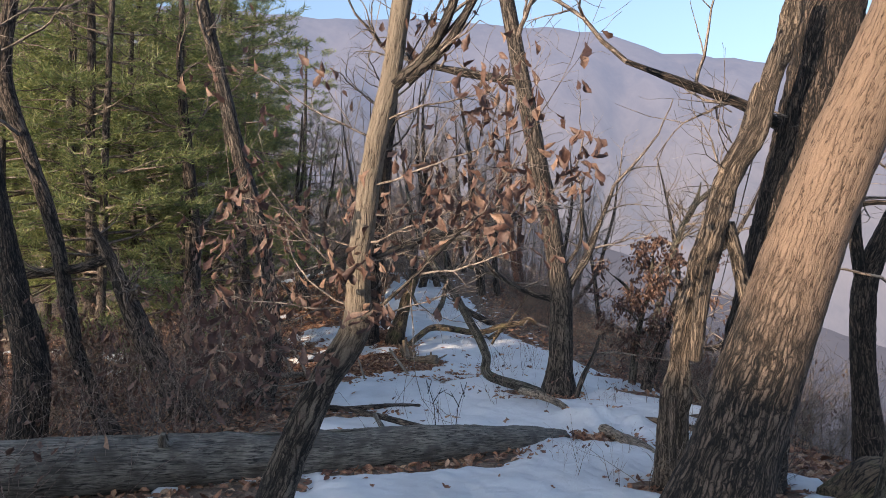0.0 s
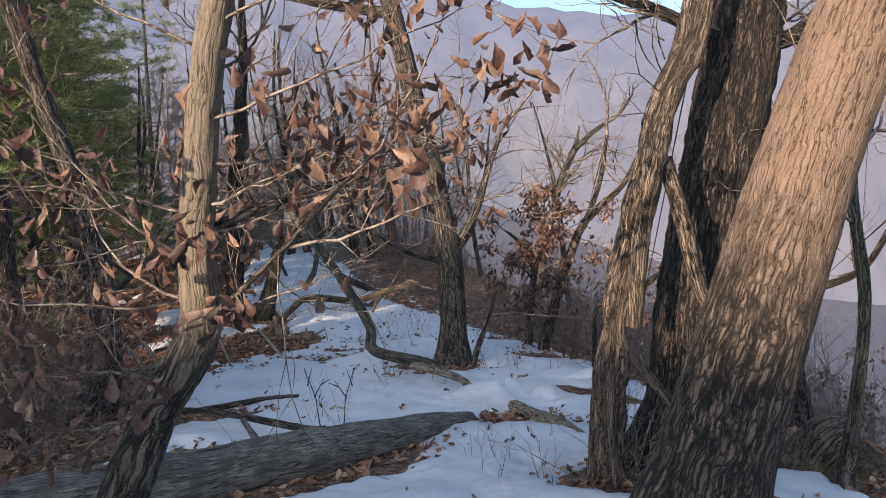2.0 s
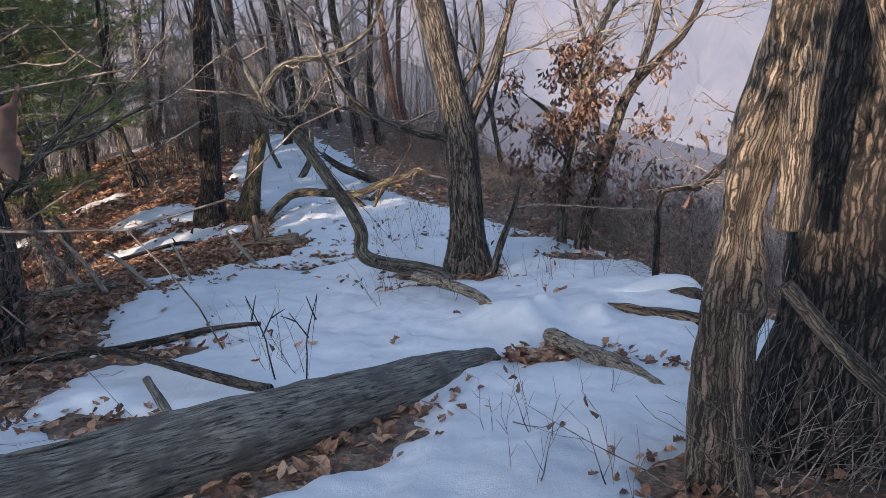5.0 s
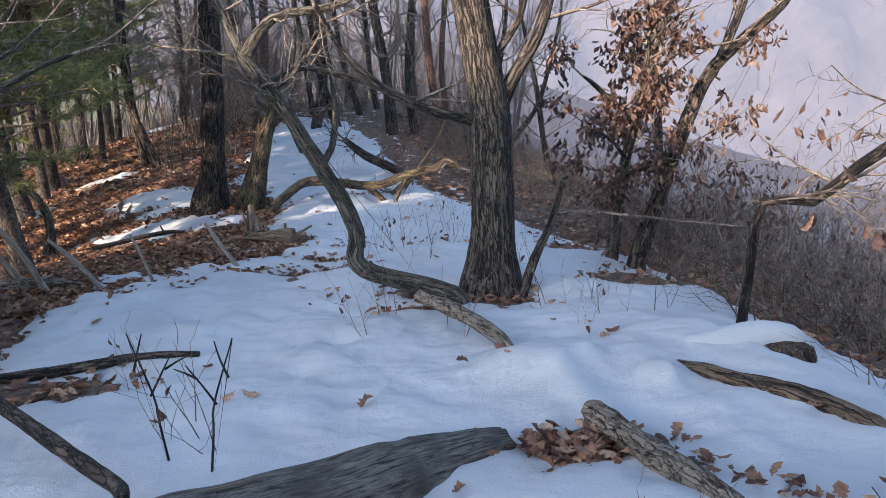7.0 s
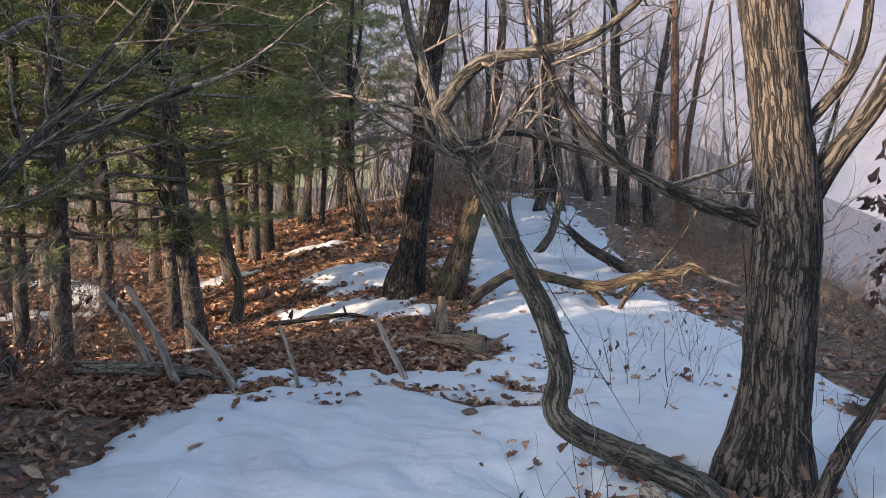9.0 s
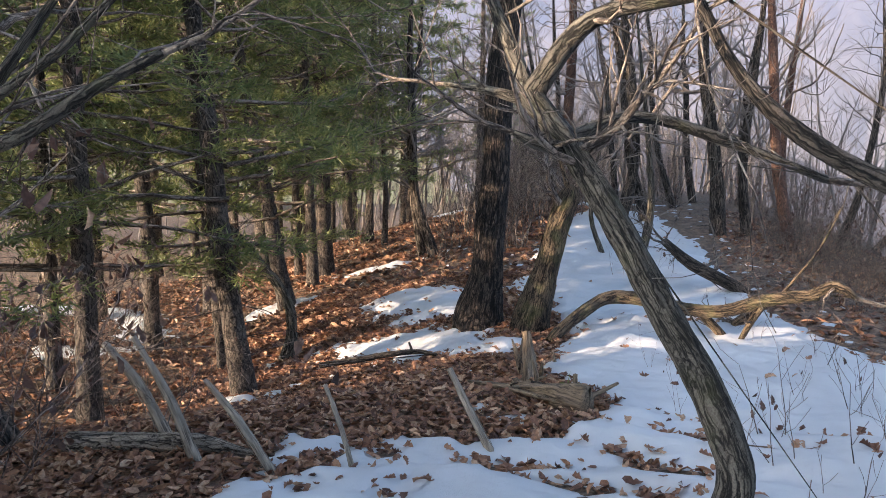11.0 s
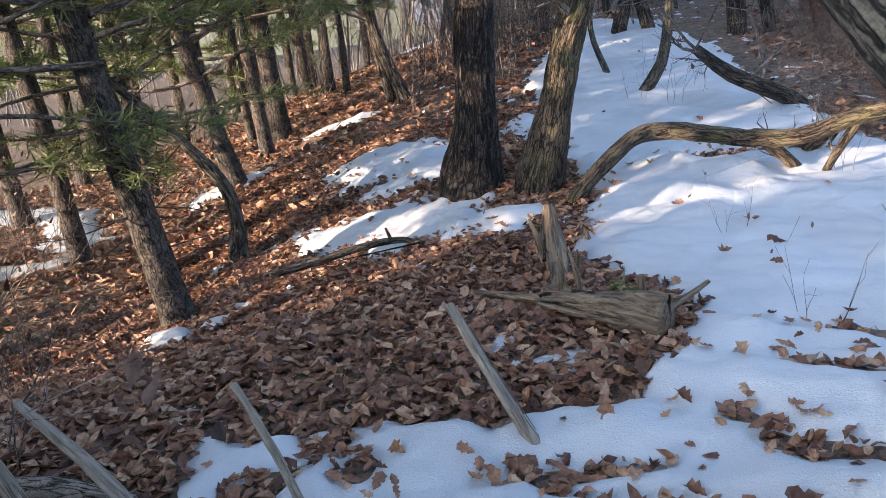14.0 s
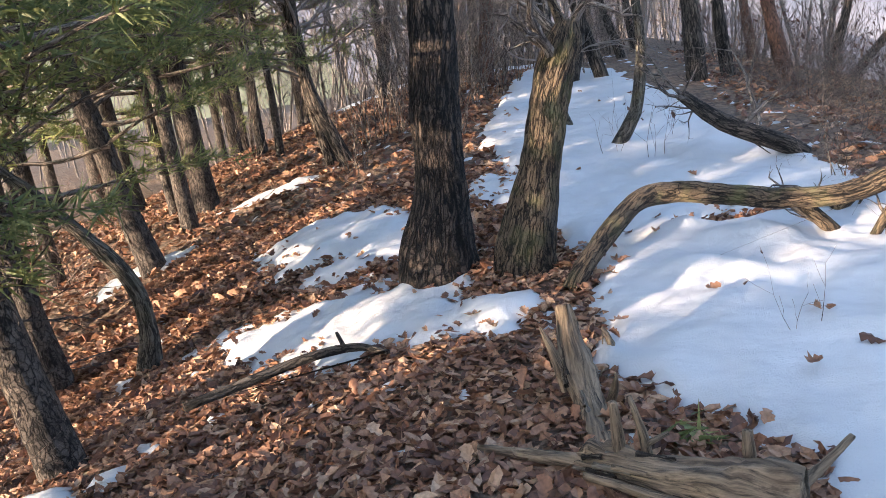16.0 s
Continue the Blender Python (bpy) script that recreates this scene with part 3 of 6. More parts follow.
class Wood:
    """Gathers tubes into one mesh of quads, with coordinates along the grain."""

    def __init__(self):
        self.co, self.at, self.quads, self.n = [], [], [], 0

    def tube(self, line, sides=6, relief=0.0, cells=24.0, along=0.22, cap=True, knobs=0.0, ring=None):
        P = np.asarray(line, float)
        if len(P) < 2:
            return
        d = np.gradient(P[:, :3], axis=0)
        d /= np.linalg.norm(d, axis=1)[:, None] + 1e-9
        ref = np.array([0.31, 0.92, 0.24]) if abs(d[:, 2]).mean() > 0.6 else np.array([0.1, 0.2, 0.97])
        u = ref[None] - (d @ ref)[:, None] * d
        u /= np.linalg.norm(u, axis=1)[:, None] + 1e-9
        v = np.cross(d, u)
        run = np.concatenate([[0], np.cumsum(np.linalg.norm(np.diff(P[:, :3], axis=0), axis=1))]) + (self.n % 97) * 0.37
        a = np.linspace(0, 2 * np.pi, sides, endpoint=False)
        ca, sa = np.cos(a), np.sin(a)
        r = np.repeat(P[:, 3:4], sides, 1)
        mid = P[:, 3].mean()
        at = np.stack([np.repeat(ca[None] * mid, len(P), 0), np.repeat(sa[None] * mid, len(P), 0), np.repeat(run[:, None], sides, 1)], -1)
        if relief:
            flat = at.reshape(-1, 3)
            add = np.empty(len(flat))
            for i, (x, y, z) in enumerate(flat):
                w = noise.noise(Vector((x * 7, y * 7, z * 5))) * 0.05
                dist = noise.voronoi(Vector(((x + w) * cells, (y + w) * cells, z * cells * along)))[0]
                add[i] = min(0.45, dist[1] - dist[0]) - 0.25 + 0.5 * noise.noise(Vector((x * 5, y * 5, z * 2.2)))
            r = r + relief * add.reshape(r.shape)
        if knobs:
            flat = at.reshape(-1, 3)
            r = r * (1 + knobs * np.array([noise.noise(Vector((x * 6 + 3, y * 6, z * 3.1))) for x, y, z in flat]).reshape(r.shape))
        if ring is not None:
            r = r * ring[None]
        co = P[:, None, :3] + (u[:, None] * ca[None, :, None] + v[:, None] * sa[None, :, None]) * r[..., None]
        m = len(P)
        i = np.arange(m - 1)[:, None] * sides + np.arange(sides)[None]
        j = np.arange(m - 1)[:, None] * sides + (np.arange(sides)[None] + 1) % sides
        q = np.stack([i, j, j + sides, i + sides], -1).reshape(-1, 4) + self.n
        self.co.append(co.reshape(-1, 3)), self.at.append(at.reshape(-1, 3)), self.quads.append(q)
        self.n += m * sides
        if cap:
            for row in (0, m - 1):
                c = P[row, :3] + (d[row] if row else -d[row]) * P[row, 3] * 0.25
                ring_i = np.arange(sides) + row * sides + self.n - m * sides
                self.co.append(c[None]), self.at.append(np.array([[0, 0, run[row]]]))
                nx = np.roll(ring_i, -1)
                cc = np.full(sides, self.n)
                half = np.stack([ring_i[::2], nx[::2], np.roll(ring_i, -2)[::2], cc[::2]], -1) if sides % 2 == 0 else np.stack([ring_i, nx, cc, cc], -1)[:0]
                if row == 0:
                    half = half[:, ::-1]
                self.quads.append(half)
                self.n += 1

    def obj(self, name, material, parent=None, label="", smooth=True):
        ob = raw(name, np.vstack(self.co), np.vstack(self.quads), material, parent, smooth, np.vstack(self.at))
        return tagged(ob, label)


def unit(v):
    return v / (np.linalg.norm(v) + 1e-9)


def grow(wood, rng, p, d, length, r, level, up=0.12, wild=0.35, kids=4, sides=4, tips=None, seg=0.12):
    """A crooked limb with side twigs, level by level. tips gathers twig ends."""
    n = max(3, int(length / seg))
    line, p, d = [(*p, r)], np.array(p, float), unit(np.array(d, float))
    turns = rng.normal(0, wild, (n, 3))
    for i in range(n):
        d = unit(d + turns[i] * 0.55 + np.array([0, 0, up * 0.35]))
        p = p + d * length / n
        k = (i + 1) / n
        line.append((*p, max(0.0014, r * (1 - 0.75 * k))))
        if level > 0 and k > 0.15 and rng.random() < kids / n:
            side = unit(np.cross(d, rng.normal(0, 1, 3)))
            grow(wood, rng, p, unit(d * 0.75 + side * rng.uniform(0.5, 1.0)), length * rng.uniform(0.35, 0.65) * (1.15 - 0.5 * k), r * (1 - 0.6 * k) * 0.6, level - 1, up, wild, kids, max(3, sides - 1), tips, seg * 0.8)
    wood.tube(np.array(line), sides, cap=False)
    if tips is not None:
        tips.append((p, d))
        if level == 0 and n > 3:
            tips.append((np.array(line[n // 2][:3]), d))


WALK_Y, WALK_X = [0, 3, 4.3, 5, 5.8, 6.5, 8, 9, 10.5], [0, 0, 0.72, 0.85, 0.95, 0.75, 0.1, -0.05, -0.6]


def off_path(pos, room=1.05, high=2.9):
    """Which of the points keep clear of a walker on the ridge path."""
    pos = np.asarray(pos)
    return (pos[:, 1] > 11.2) | (np.abs(pos[:, 0] - np.interp(pos[:, 1], WALK_Y, WALK_X)) > room) | (pos[:, 2] > high)


# leaf templates: midrib along +x, lobed edges, curled
def leaf_template(seed, lobes=0.2):
    rng = np.random.default_rng(seed)
    xs = [0.0, 0.16, 0.30, 0.42, 0.56, 0.68, 0.84, 1.0]
    wid = [0.0, 0.09, 0.20, 0.14, 0.29, 0.20, 0.26, 0.0]
    curl, fold = rng.uniform(-0.9, 1.1), rng.uniform(0.2, 1.5)
    co, faces = [], []
    for i, (x, w) in enumerate(zip(xs, wid)):
        z = curl * (x - 0.5) ** 2 + rng.normal(0, 0.02)
        if w == 0:
            co.append((x, 0, z))
        else:
            l, q = w * (1 + rng.uniform(-lobes, lobes)), w * (1 + rng.uniform(-lobes, lobes))
            co += [(x + rng.normal(0, 0.02), -l, z + fold * l * rng.uniform(0.5, 1)), (x, 0, z), (x + rng.normal(0, 0.02), q, z + fold * q * rng.uniform(0.4, 1))]
    for i in range(5):
        a = 1 + 3 * i
        faces += [(a, a + 3, a + 4, a + 1), (a + 1, a + 4, a + 5, a + 2)]
    faces += [(0, 1, 2, 3), (16, 19, 18, 17)]
    return np.array(co), np.array(faces)


LEAVES = [leaf_template(s) for s in range(10)]


def hanging_template(seed):
    """A dry leaf still on its twig: long, widest past the middle, rolled in from the edges and bent."""
    rng = np.random.default_rng(900 + seed)
    xs, wid = np.linspace(0, 1, 8), [0.0, 0.04, 0.09, 0.16, 0.20, 0.25, 0.21, 0.0]
    bend, roll, sway = rng.uniform(-1.3, 1.3), rng.uniform(0.5, 1.6), rng.uniform(-0.4, 0.4)
    co, faces = [], []
    for x, w in zip(xs, wid):
        z, y = bend * x * x * 0.5 + rng.normal(0, 0.012), sway * x * x * 0.6
        if w == 0:
            co.append((x, y, z))
        else:
            l, q = w * rng.uniform(0.6, 1.25), w * rng.uniform(0.6, 1.25)
            co += [(x - 0.05, y - l, z + roll * l * rng.uniform(0.6, 1.0)), (x, y, z), (x - 0.05, y + q, z + roll * q * rng.uniform(0.5, 1.0))]
    for i in range(5):
        a = 1 + 3 * i
        faces += [(a, a + 3, a + 4, a + 1), (a + 1, a + 4, a + 5, a + 2)]
    return np.array(co), np.array(faces + [(0, 1, 2, 3), (16, 19, 18, 17)])


HANGING = [hanging_template(s) for s in range(10)]


def plain_leaf(seed):
    """A lighter leaf for the deep litter."""
    rng = np.random.default_rng(seed)
    k, f = rng.uniform(-0.25, 0.3), rng.uniform(0.0, 0.28)
    co = [(0, 0, k * 0.6), (0.35, -0.2 + rng.normal(0, 0.03), f), (0.4, 0.0, 0), (0.35, 0.2 + rng.normal(0, 0.03), f * rng.uniform(0.2, 1)), (0.75, -0.25 + rng.normal(0, 0.04), f), (0.72, 0, 0), (0.75, 0.25 + rng.normal(0, 0.04), f * 0.8), (1, rng.normal(0, 0.04), k)]
    return np.array(co), np.array([(0, 1, 2, 3), (1, 4, 5, 2), (2, 5, 6, 3), (5, 4, 7, 6)])


PLAIN = [plain_leaf(s) for s in range(8)]


def rotations(yaw, pitch, roll):
    """Rotation matrices, yaw after pitch after roll."""
    c, s = np.cos, np.sin
    z, o = np.zeros_like(yaw), np.ones_like(yaw)
    rz = np.stack([np.stack([c(yaw), -s(yaw), z], -1), np.stack([s(yaw), c(yaw), z], -1), np.stack([z, z, o], -1)], -2)
    ry = np.stack([np.stack([c(pitch), z, s(pitch)], -1), np.stack([z, o, z], -1), np.stack([-s(pitch), z, c(pitch)], -1)], -2)
    rx = np.stack([np.stack([o, z, z], -1), np.stack([z, c(roll), -s(roll)], -1), np.stack([z, s(roll), c(roll)], -1)], -2)
    return rz @ ry @ rx


def scatter_leaves(pos, size, rng, tilt=0.4, hang=False, templates=LEAVES):
    """Co-ordinates and faces of many leaves."""
    templates = HANGING if hang else templates
    n = len(pos)
    yaw = rng.uniform(0, 2 * np.pi, n)
    pitch = rng.uniform(0.5, 1.5, n) if hang else rng.normal(0, tilt, n)
    roll = rng.uniform(-2.2, 2.2, n) if hang else rng.normal(0, tilt, n) + np.where(rng.random(n) < 0.4, np.pi, 0)
    R = rotations(yaw, pitch, roll)
    cos, faces, base = [], [], 0
    for k, (tc, tf) in enumerate(templates):
        sel = np.arange(n) % len(templates) == k
        if not sel.any():
            continue
        loc = tc - (0 if hang else np.array([0.5, 0, 0]))
        c = np.einsum("nij,vj->nvi", R[sel], loc) * size[sel][:, None, None] + pos[sel][:, None]
        m = sel.sum()
        faces.append((tf[None] + (base + np.arange(m) * len(tc))[:, None, None]).reshape(-1, 4))
        cos.append(c.reshape(-1, 3))
        base += m * len(tc)
    return np.vstack(cos), np.vstack(faces)


LEAF_MESH = []
for k, (tc, tf) in enumerate([HANGING[i] if i % 2 else LEAVES[i] for i in range(10)]):
    me = bpy.data.meshes.new("leaf")
    me.from_pydata([tuple(v) for v in tc], [], [tuple(int(i) for i in f) for f in tf])
    me.polygons.foreach_set("use_smooth", [True] * len(me.polygons))
    LEAF_MESH.append(me)


def one_leaf(parent, p, size, rng, material, hang=True):
    """A single leaf as a part of its thing."""
    me = LEAF_MESH[int(rng.integers(len(LEAF_MESH) // 2)) * 2 + (1 if hang else 0)]
    if not me.materials:
        me.materials.append(material)
    ob = new("leaf", me)
    ob.parent = parent
    b = parent["base"]
    rot = Euler((rng.uniform(-2, 2), rng.uniform(0.4, 1.5), rng.uniform(0, 6.28))) if hang else Euler((rng.normal(0, 0.35) + (math.pi if rng.random() < 0.4 else 0), rng.normal(0, 0.35), rng.uniform(0, 6.28)))
    ob.matrix_local = Matrix.LocRotScale(Vector(p) - Vector(b), rot, (size, size, size))
    return ob


# ---- the land: ground to the horizon, snow, mountains ----
def spread(lo, hi, step, far, ratio):
    """Even steps between lo and hi, growing beyond."""
    xs = list(np.arange(lo, hi, step))
    s, a = step, hi
    while a < far:
        xs.append(a)
        s *= ratio
        a += s
    s, a, left = step, lo, []
    while a > -far:
        s *= ratio
        a -= s
        left.append(a)
    return np.array(left[::-1] + xs)


co, quads = sheet_mesh("ground", spread(-9, 6, 0.11, 2600, 1.16), spread(-1, 27, 0.11, 2600, 1.16), land, SOIL)
ground = tagged(raw("ground", co, quads, SOIL, smooth=True), "leaf-covered forest soil of a mountain ridge", "ground", kind="structure")

xs, ys = np.arange(-4.2, 3.9, 0.035), np.arange(-0.2, 26.0, 0.035)
co, quads = sheet_mesh("snow", xs, ys, snow_top, SNOW)
bare = (co[:, 2] - land(co[:, 0], co[:, 1])) < -0.012
quads = quads[~bare[quads].all(1)]
used = np.unique(quads)
remap = np.zeros(len(co), np.int64)
remap[used] = np.arange(len(used))
tagged(raw("snow", co[used], remap[quads], SNOW, smooth=True), "thin old snow melting back along the ridge path", "snow", kind="structure")
xs, ys = np.arange(-11.5, -4.2, 0.07), np.arange(13.0, 31.0, 0.07)
co, quads = sheet_mesh("snow", xs, ys, snow_top, SNOW)
bare = (co[:, 2] - land(co[:, 0], co[:, 1])) < -0.012
quads = quads[~bare[quads].all(1)]
used = np.unique(quads)
remap = np.zeros(len(co), np.int64)
remap[used] = np.arange(len(used))
tagged(raw("snow", co[used], remap[quads], SNOW, smooth=True), "strips of old snow on the wooded slope", "snow", kind="structure")


def mountain(name, label, material, az0, az1, near, far, crest, foot, seed, rough):
    """A ridge round an arc of the horizon; crest: (azimuth, height) pairs."""
    az, k = np.linspace(az0, az1, 150), np.linspace(0, 1, 44)
    A, K = np.meshgrid(az, k)
    dist = near + (far - near) * K
    X, Y = dist * np.sin(np.radians(A)), dist * np.cos(np.radians(A))
    H = np.interp(A, [c[0] for c in crest], [c[1] for c in crest])
    rise = np.where(K < 0.8, (K / 0.8) ** 1.15, 1 - (K - 0.8) * 1.5)
    spurs = rough * (np.abs(fbm(A * 0.22, K * 2.6, seed, 4)) * -1.5 + 0.22) * np.sin(np.pi * np.clip(K / 0.8, 0, 1)) + rough * 0.05 * fbm(A * 1.3, K * 8, seed + 3, 3)
    Z = foot + (H - foot) * rise + spurs
    n = len(az)
    i = (np.arange(43)[:, None] * n + np.arange(n - 1)[None]).reshape(-1)
    return tagged(raw(name, np.stack([X, Y, Z], -1).reshape(-1, 3), np.stack([i, i + n, i + n + 1, i + 1], -1), material, smooth=True), label, "mountain", kind="structure")


mountain("backdrop_mountain", "blue-pink bare wooded mountain across the valley, haze painted as a glow", FAR, -70, 110, 650, 1900,
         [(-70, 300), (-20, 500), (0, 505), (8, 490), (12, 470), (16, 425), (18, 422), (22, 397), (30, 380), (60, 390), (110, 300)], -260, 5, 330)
mountain("backdrop_hill", "grey wooded hill below the ridge, shade and haze painted in", NEARHILL, -8, 75, 130, 330,
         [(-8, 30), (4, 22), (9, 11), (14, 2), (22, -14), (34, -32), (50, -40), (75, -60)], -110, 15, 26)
mountain("backdrop_slope", "tan wooded hillside beyond the pines, sunlight and haze painted as a glow", LEFTHILL, -100, -14, 70, 150, [(-100, 30), (-60, 46), (-35, 44), (-22, 20), (-14, -2)], -34, 25, 9)


# ---- trunks and trees ----
def rooted(path, sink=0.12, flare=1.25):
    """Carries a trunk's foot down into the ground and widens it there."""
    x, y, z, r = path[0]
    g0 = gz(x, y)
    pts = [tuple(p) for p in path]
    if z > g0 + 0.25:
        x1, y1, z1, r1 = pts[1]
        k = min(1.0, (z - g0) / max(0.2, z1 - z))
        x, y = x - (x1 - x) * k * 0.6, y - (y1 - y) * k * 0.6
        g0 = gz(x, y)
        pts.insert(0, (x, y, g0 + 0.02, r * 1.08))
    r = pts[0][3]
    return [(pts[0][0], pts[0][1], g0 - sink, r * flare * 1.12), (pts[0][0], pts[0][1], max(g0 + 0.05, min(pts[0][2], g0 + 0.1)), r * flare)] + [p for p in pts if p[2] > g0 + 0.22]


def raised(path, height, rng, lean=0.25, taper=0.45):
    """Goes on upwards from the last point to a total height above it."""
    a, b = np.array(path[-2], float), np.array(path[-1], float)
    d = unit(b[:3] - a[:3])
    pts, p, r = list(path), b[:3], b[3]
    n = max(2, int(height / 0.7))
    for i in range(n):
        d = unit(d * (1 - lean * 0.4) + np.array([0, 0, lean * 0.5]) + rng.normal(0, 0.07, 3))
        p = p + d * height / n
        pts.append((*p, r * (1 - (1 - taper * 0.4) * (i + 1) / n)))
    return pts


def bare_tree(name, label, path, material, seed, height=3.0, fine=False, cells=24.0, along=0.22, relief=0.012, limbs=(), crown=8, crown_from=0.45, twig_mat=None, flare=1.25,
              reach=1.3, category="tree", group="", sides=None, level=2, leaves=0, leaf_size=0.09, knobs=0.0):
    """A leafless tree: trunk, its great limbs, and a crown of small branches; leaves: how many dead ones cling to it."""
    rng = np.random.default_rng(seed)
    path = rooted(path, flare=flare)
    low = len(path)
    if height:
        path = raised(path, height, rng)
    base = (path[0][0], path[0][1], gz(path[0][0], path[0][1]))
    tree = thing(name, base, label, category, group)
    line = spline(path, 0.03 if fine else 0.12)
    w = Wood()
    if fine:
        cut = int(np.searchsorted(line[:, 2], base[2] + 4.6)) if line[-1, 2] > base[2] + 4.6 else len(line)
        w.tube(line[:cut], sides or 44, relief, cells, along, knobs=knobs)
        if cut < len(line) - 2:
            w.tube(line[cut - 1::4], 12, cap=False)
    else:
        w.tube(line, sides or 12, knobs=0.12)
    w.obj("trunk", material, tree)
    twigs, tips = Wood(), []
    for limb in limbs:
        lw = Wood()
        ln = spline(limb, 0.06)
        lw.tube(ln, 10, knobs=0.25)
        lw.obj("limb", material, tree)
        for k in range(max(2, int(len(ln) / 6))):
            i = int(rng.uniform(0.25, 1) * (len(ln) - 1))
            d = unit(ln[min(i + 1, len(ln) - 1), :3] - ln[i - 1, :3] + rng.normal(0, 0.7, 3))
            grow(twigs, rng, ln[i, :3], d, rng.uniform(0.35, 0.9) * reach * 0.7, max(0.004, ln[i, 3] * 0.4), level - 1, tips=tips, kids=5)
        grow(twigs, rng, ln[-1, :3], ln[-1, :3] - ln[-3, :3], reach * 0.9, ln[-1, 3], level, tips=tips, kids=6)
    i0 = int(len(line) * crown_from)
    for k in range(crown):
        i = int(rng.uniform(i0, len(line) - 1))
        a = rng.uniform(0, 6.28)
        grow(twigs, rng, line[i, :3], (math.cos(a), math.sin(a), rng.uniform(0.1, 0.9)), reach * rng.uniform(0.6, 1.3) * (1.2 - 0.5 * i / len(line)), max(0.006, line[i, 3] * 0.35), level, tips=tips, kids=5, sides=5)
    if twigs.n:
        tagged(twigs.obj("twigwork", twig_mat or TWIG, tree), kind="stuff")
    if leaves and tips:
        pick = rng.integers(0, len(tips), leaves)
        pos = np.array([tips[i][0] for i in pick]) + rng.normal(0, 0.05, (leaves, 3))
        pos = pos[off_path(pos)]
        co, faces = scatter_leaves(pos, rng.uniform(0.6, 1.25, len(pos)) * leaf_size, rng, hang=True)
        tagged(raw("foliage", co, faces, HANG, tree, True), "curled dead brown leaves still clinging", kind="stuff")
    return tree, tips


# beside the start: a crooked oak with clinging leaves, a leaning trunk, a dark oak, a split dead trunk
oak_near, tips = bare_tree("crooked_oak", "crooked oak with pale flaking bark and clinging dead leaves", [(-1.04, 4.44, 0.28, 0.108), (-0.86, 4.40, 0.93, 0.094), (-0.69, 4.36, 1.30, 0.088), (-0.51, 4.33, 1.61, 0.082), (-0.49, 4.31, 2.00, 0.066), (-0.42, 4.27, 2.57, 0.061), (-0.34, 4.24, 2.97, 0.058), (-0.27, 4.20, 3.43, 0.053)],
    FLAKE_BARK, 11, 2.6, True, 26, 0.16, 0.014, knobs=0.12, crown=5, crown_from=0.75, flare=1.1, category="oak tree",
    limbs=[[(-0.31, 4.21, 2.96, 0.036), (-0.12, 4.20, 3.15, 0.03), (0.00, 4.20, 3.40, 0.026), (0.04, 4.20, 3.62, 0.021)], [(-0.24, 4.21, 2.99, 0.033), (-0.03, 4.20, 3.18, 0.027), (0.12, 4.20, 3.44, 0.021)],
           [(-0.50, 4.31, 1.65, 0.016), (-0.38, 4.16, 1.74, 0.012), (-0.18, 4.03, 1.92, 0.009), (-0.07, 3.96, 2.03, 0.007), (0.08, 3.87, 2.18, 0.005)]], leaves=70, leaf_size=0.10)
rng = np.random.default_rng(5)
tw, near_tips = Wood(), []
spray = spline([(-0.48, 4.30, 2.00, 0.022), (-0.15, 4.50, 2.12, 0.018), (0.25, 4.85, 2.24, 0.014), (0.60, 5.30, 2.34, 0.010), (0.85, 5.80, 2.42, 0.006)], 0.06)
lw = Wood()
lw.tube(spray, 8, knobs=0.25)
lw.obj("limb", FLAKE_BARK, oak_near)
for q in spray[4::2]:
    grow(tw, rng, q[:3], (rng.normal(0.3, 0.7), rng.normal(0.2, 0.6), rng.uniform(0.0, 0.5)), rng.uniform(0.35, 0.7), 0.006, 1, up=0.2, wild=0.3, kids=5, sides=4, tips=near_tips, seg=0.08)
for p0, way, ln in (((-0.44, 4.26, 2.41), (1.2, -0.5, 0.12), 1.15), ((-0.47, 4.29, 2.10), (1.0, -0.45, 0.22), 0.95), ((-0.14, 4.01, 1.94), (0.9, -0.35, 0.3), 0.7), ((-0.54, 4.32, 1.73), (-0.9, -0.5, 0.1), 0.75),
                    ((-0.50, 4.27, 1.90), (-0.8, -0.35, 0.7), 0.8), ((-0.49, 4.27, 1.67), (0.6, -0.25, -0.05), 0.6), ((-0.66, 4.34, 1.34), (-0.5, -0.5, -0.1), 0.5), ((-0.36, 4.24, 2.77), (0.7, -0.6, 0.25), 0.8), ((-0.39, 4.26, 2.66), (-0.8, -0.2, 0.25), 0.9),
                    ((-0.49, 4.30, 2.05), (-0.6, 0.1, 0.3), 0.9), ((-0.45, 4.26, 2.26), (0.8, 0.3, 0.15), 0.9), ((-0.48, 4.30, 2.0), (1.0, 0.6, 0.0), 0.75), ((-0.50, 4.30, 1.8), (0.5, 1.0, -0.05), 0.9), ((-0.40, 4.26, 2.6), (1.1, 0.5, 0.2), 1.0), ((-0.55, 4.32, 1.75), (-1.0, 0.5, 0.1), 1.1), ((-0.62, 4.34, 1.45), (-1.0, -0.1, 0.2), 0.9)):
    grow(tw, rng, p0, way, ln, 0.0075, 2, up=0.08, wild=0.3, kids=6, sides=5, tips=near_tips, seg=0.08)
tagged(tw.obj("branchwork", TWIG, oak_near), kind="stuff")
pick = rng.integers(0, len(near_tips), 620)
pos = np.array([near_tips[i][0] for i in pick]) + rng.normal(0, 0.035, (620, 3))
pos = pos[off_path(pos, 0.55, 2.05)]
co, faces = scatter_leaves(pos, rng.uniform(0.05, 0.10, len(pos)), rng, hang=True)
tagged(raw("foliage", co, faces, HANG, oak_near, True), "curled dead brown leaves still clinging", kind="stuff")
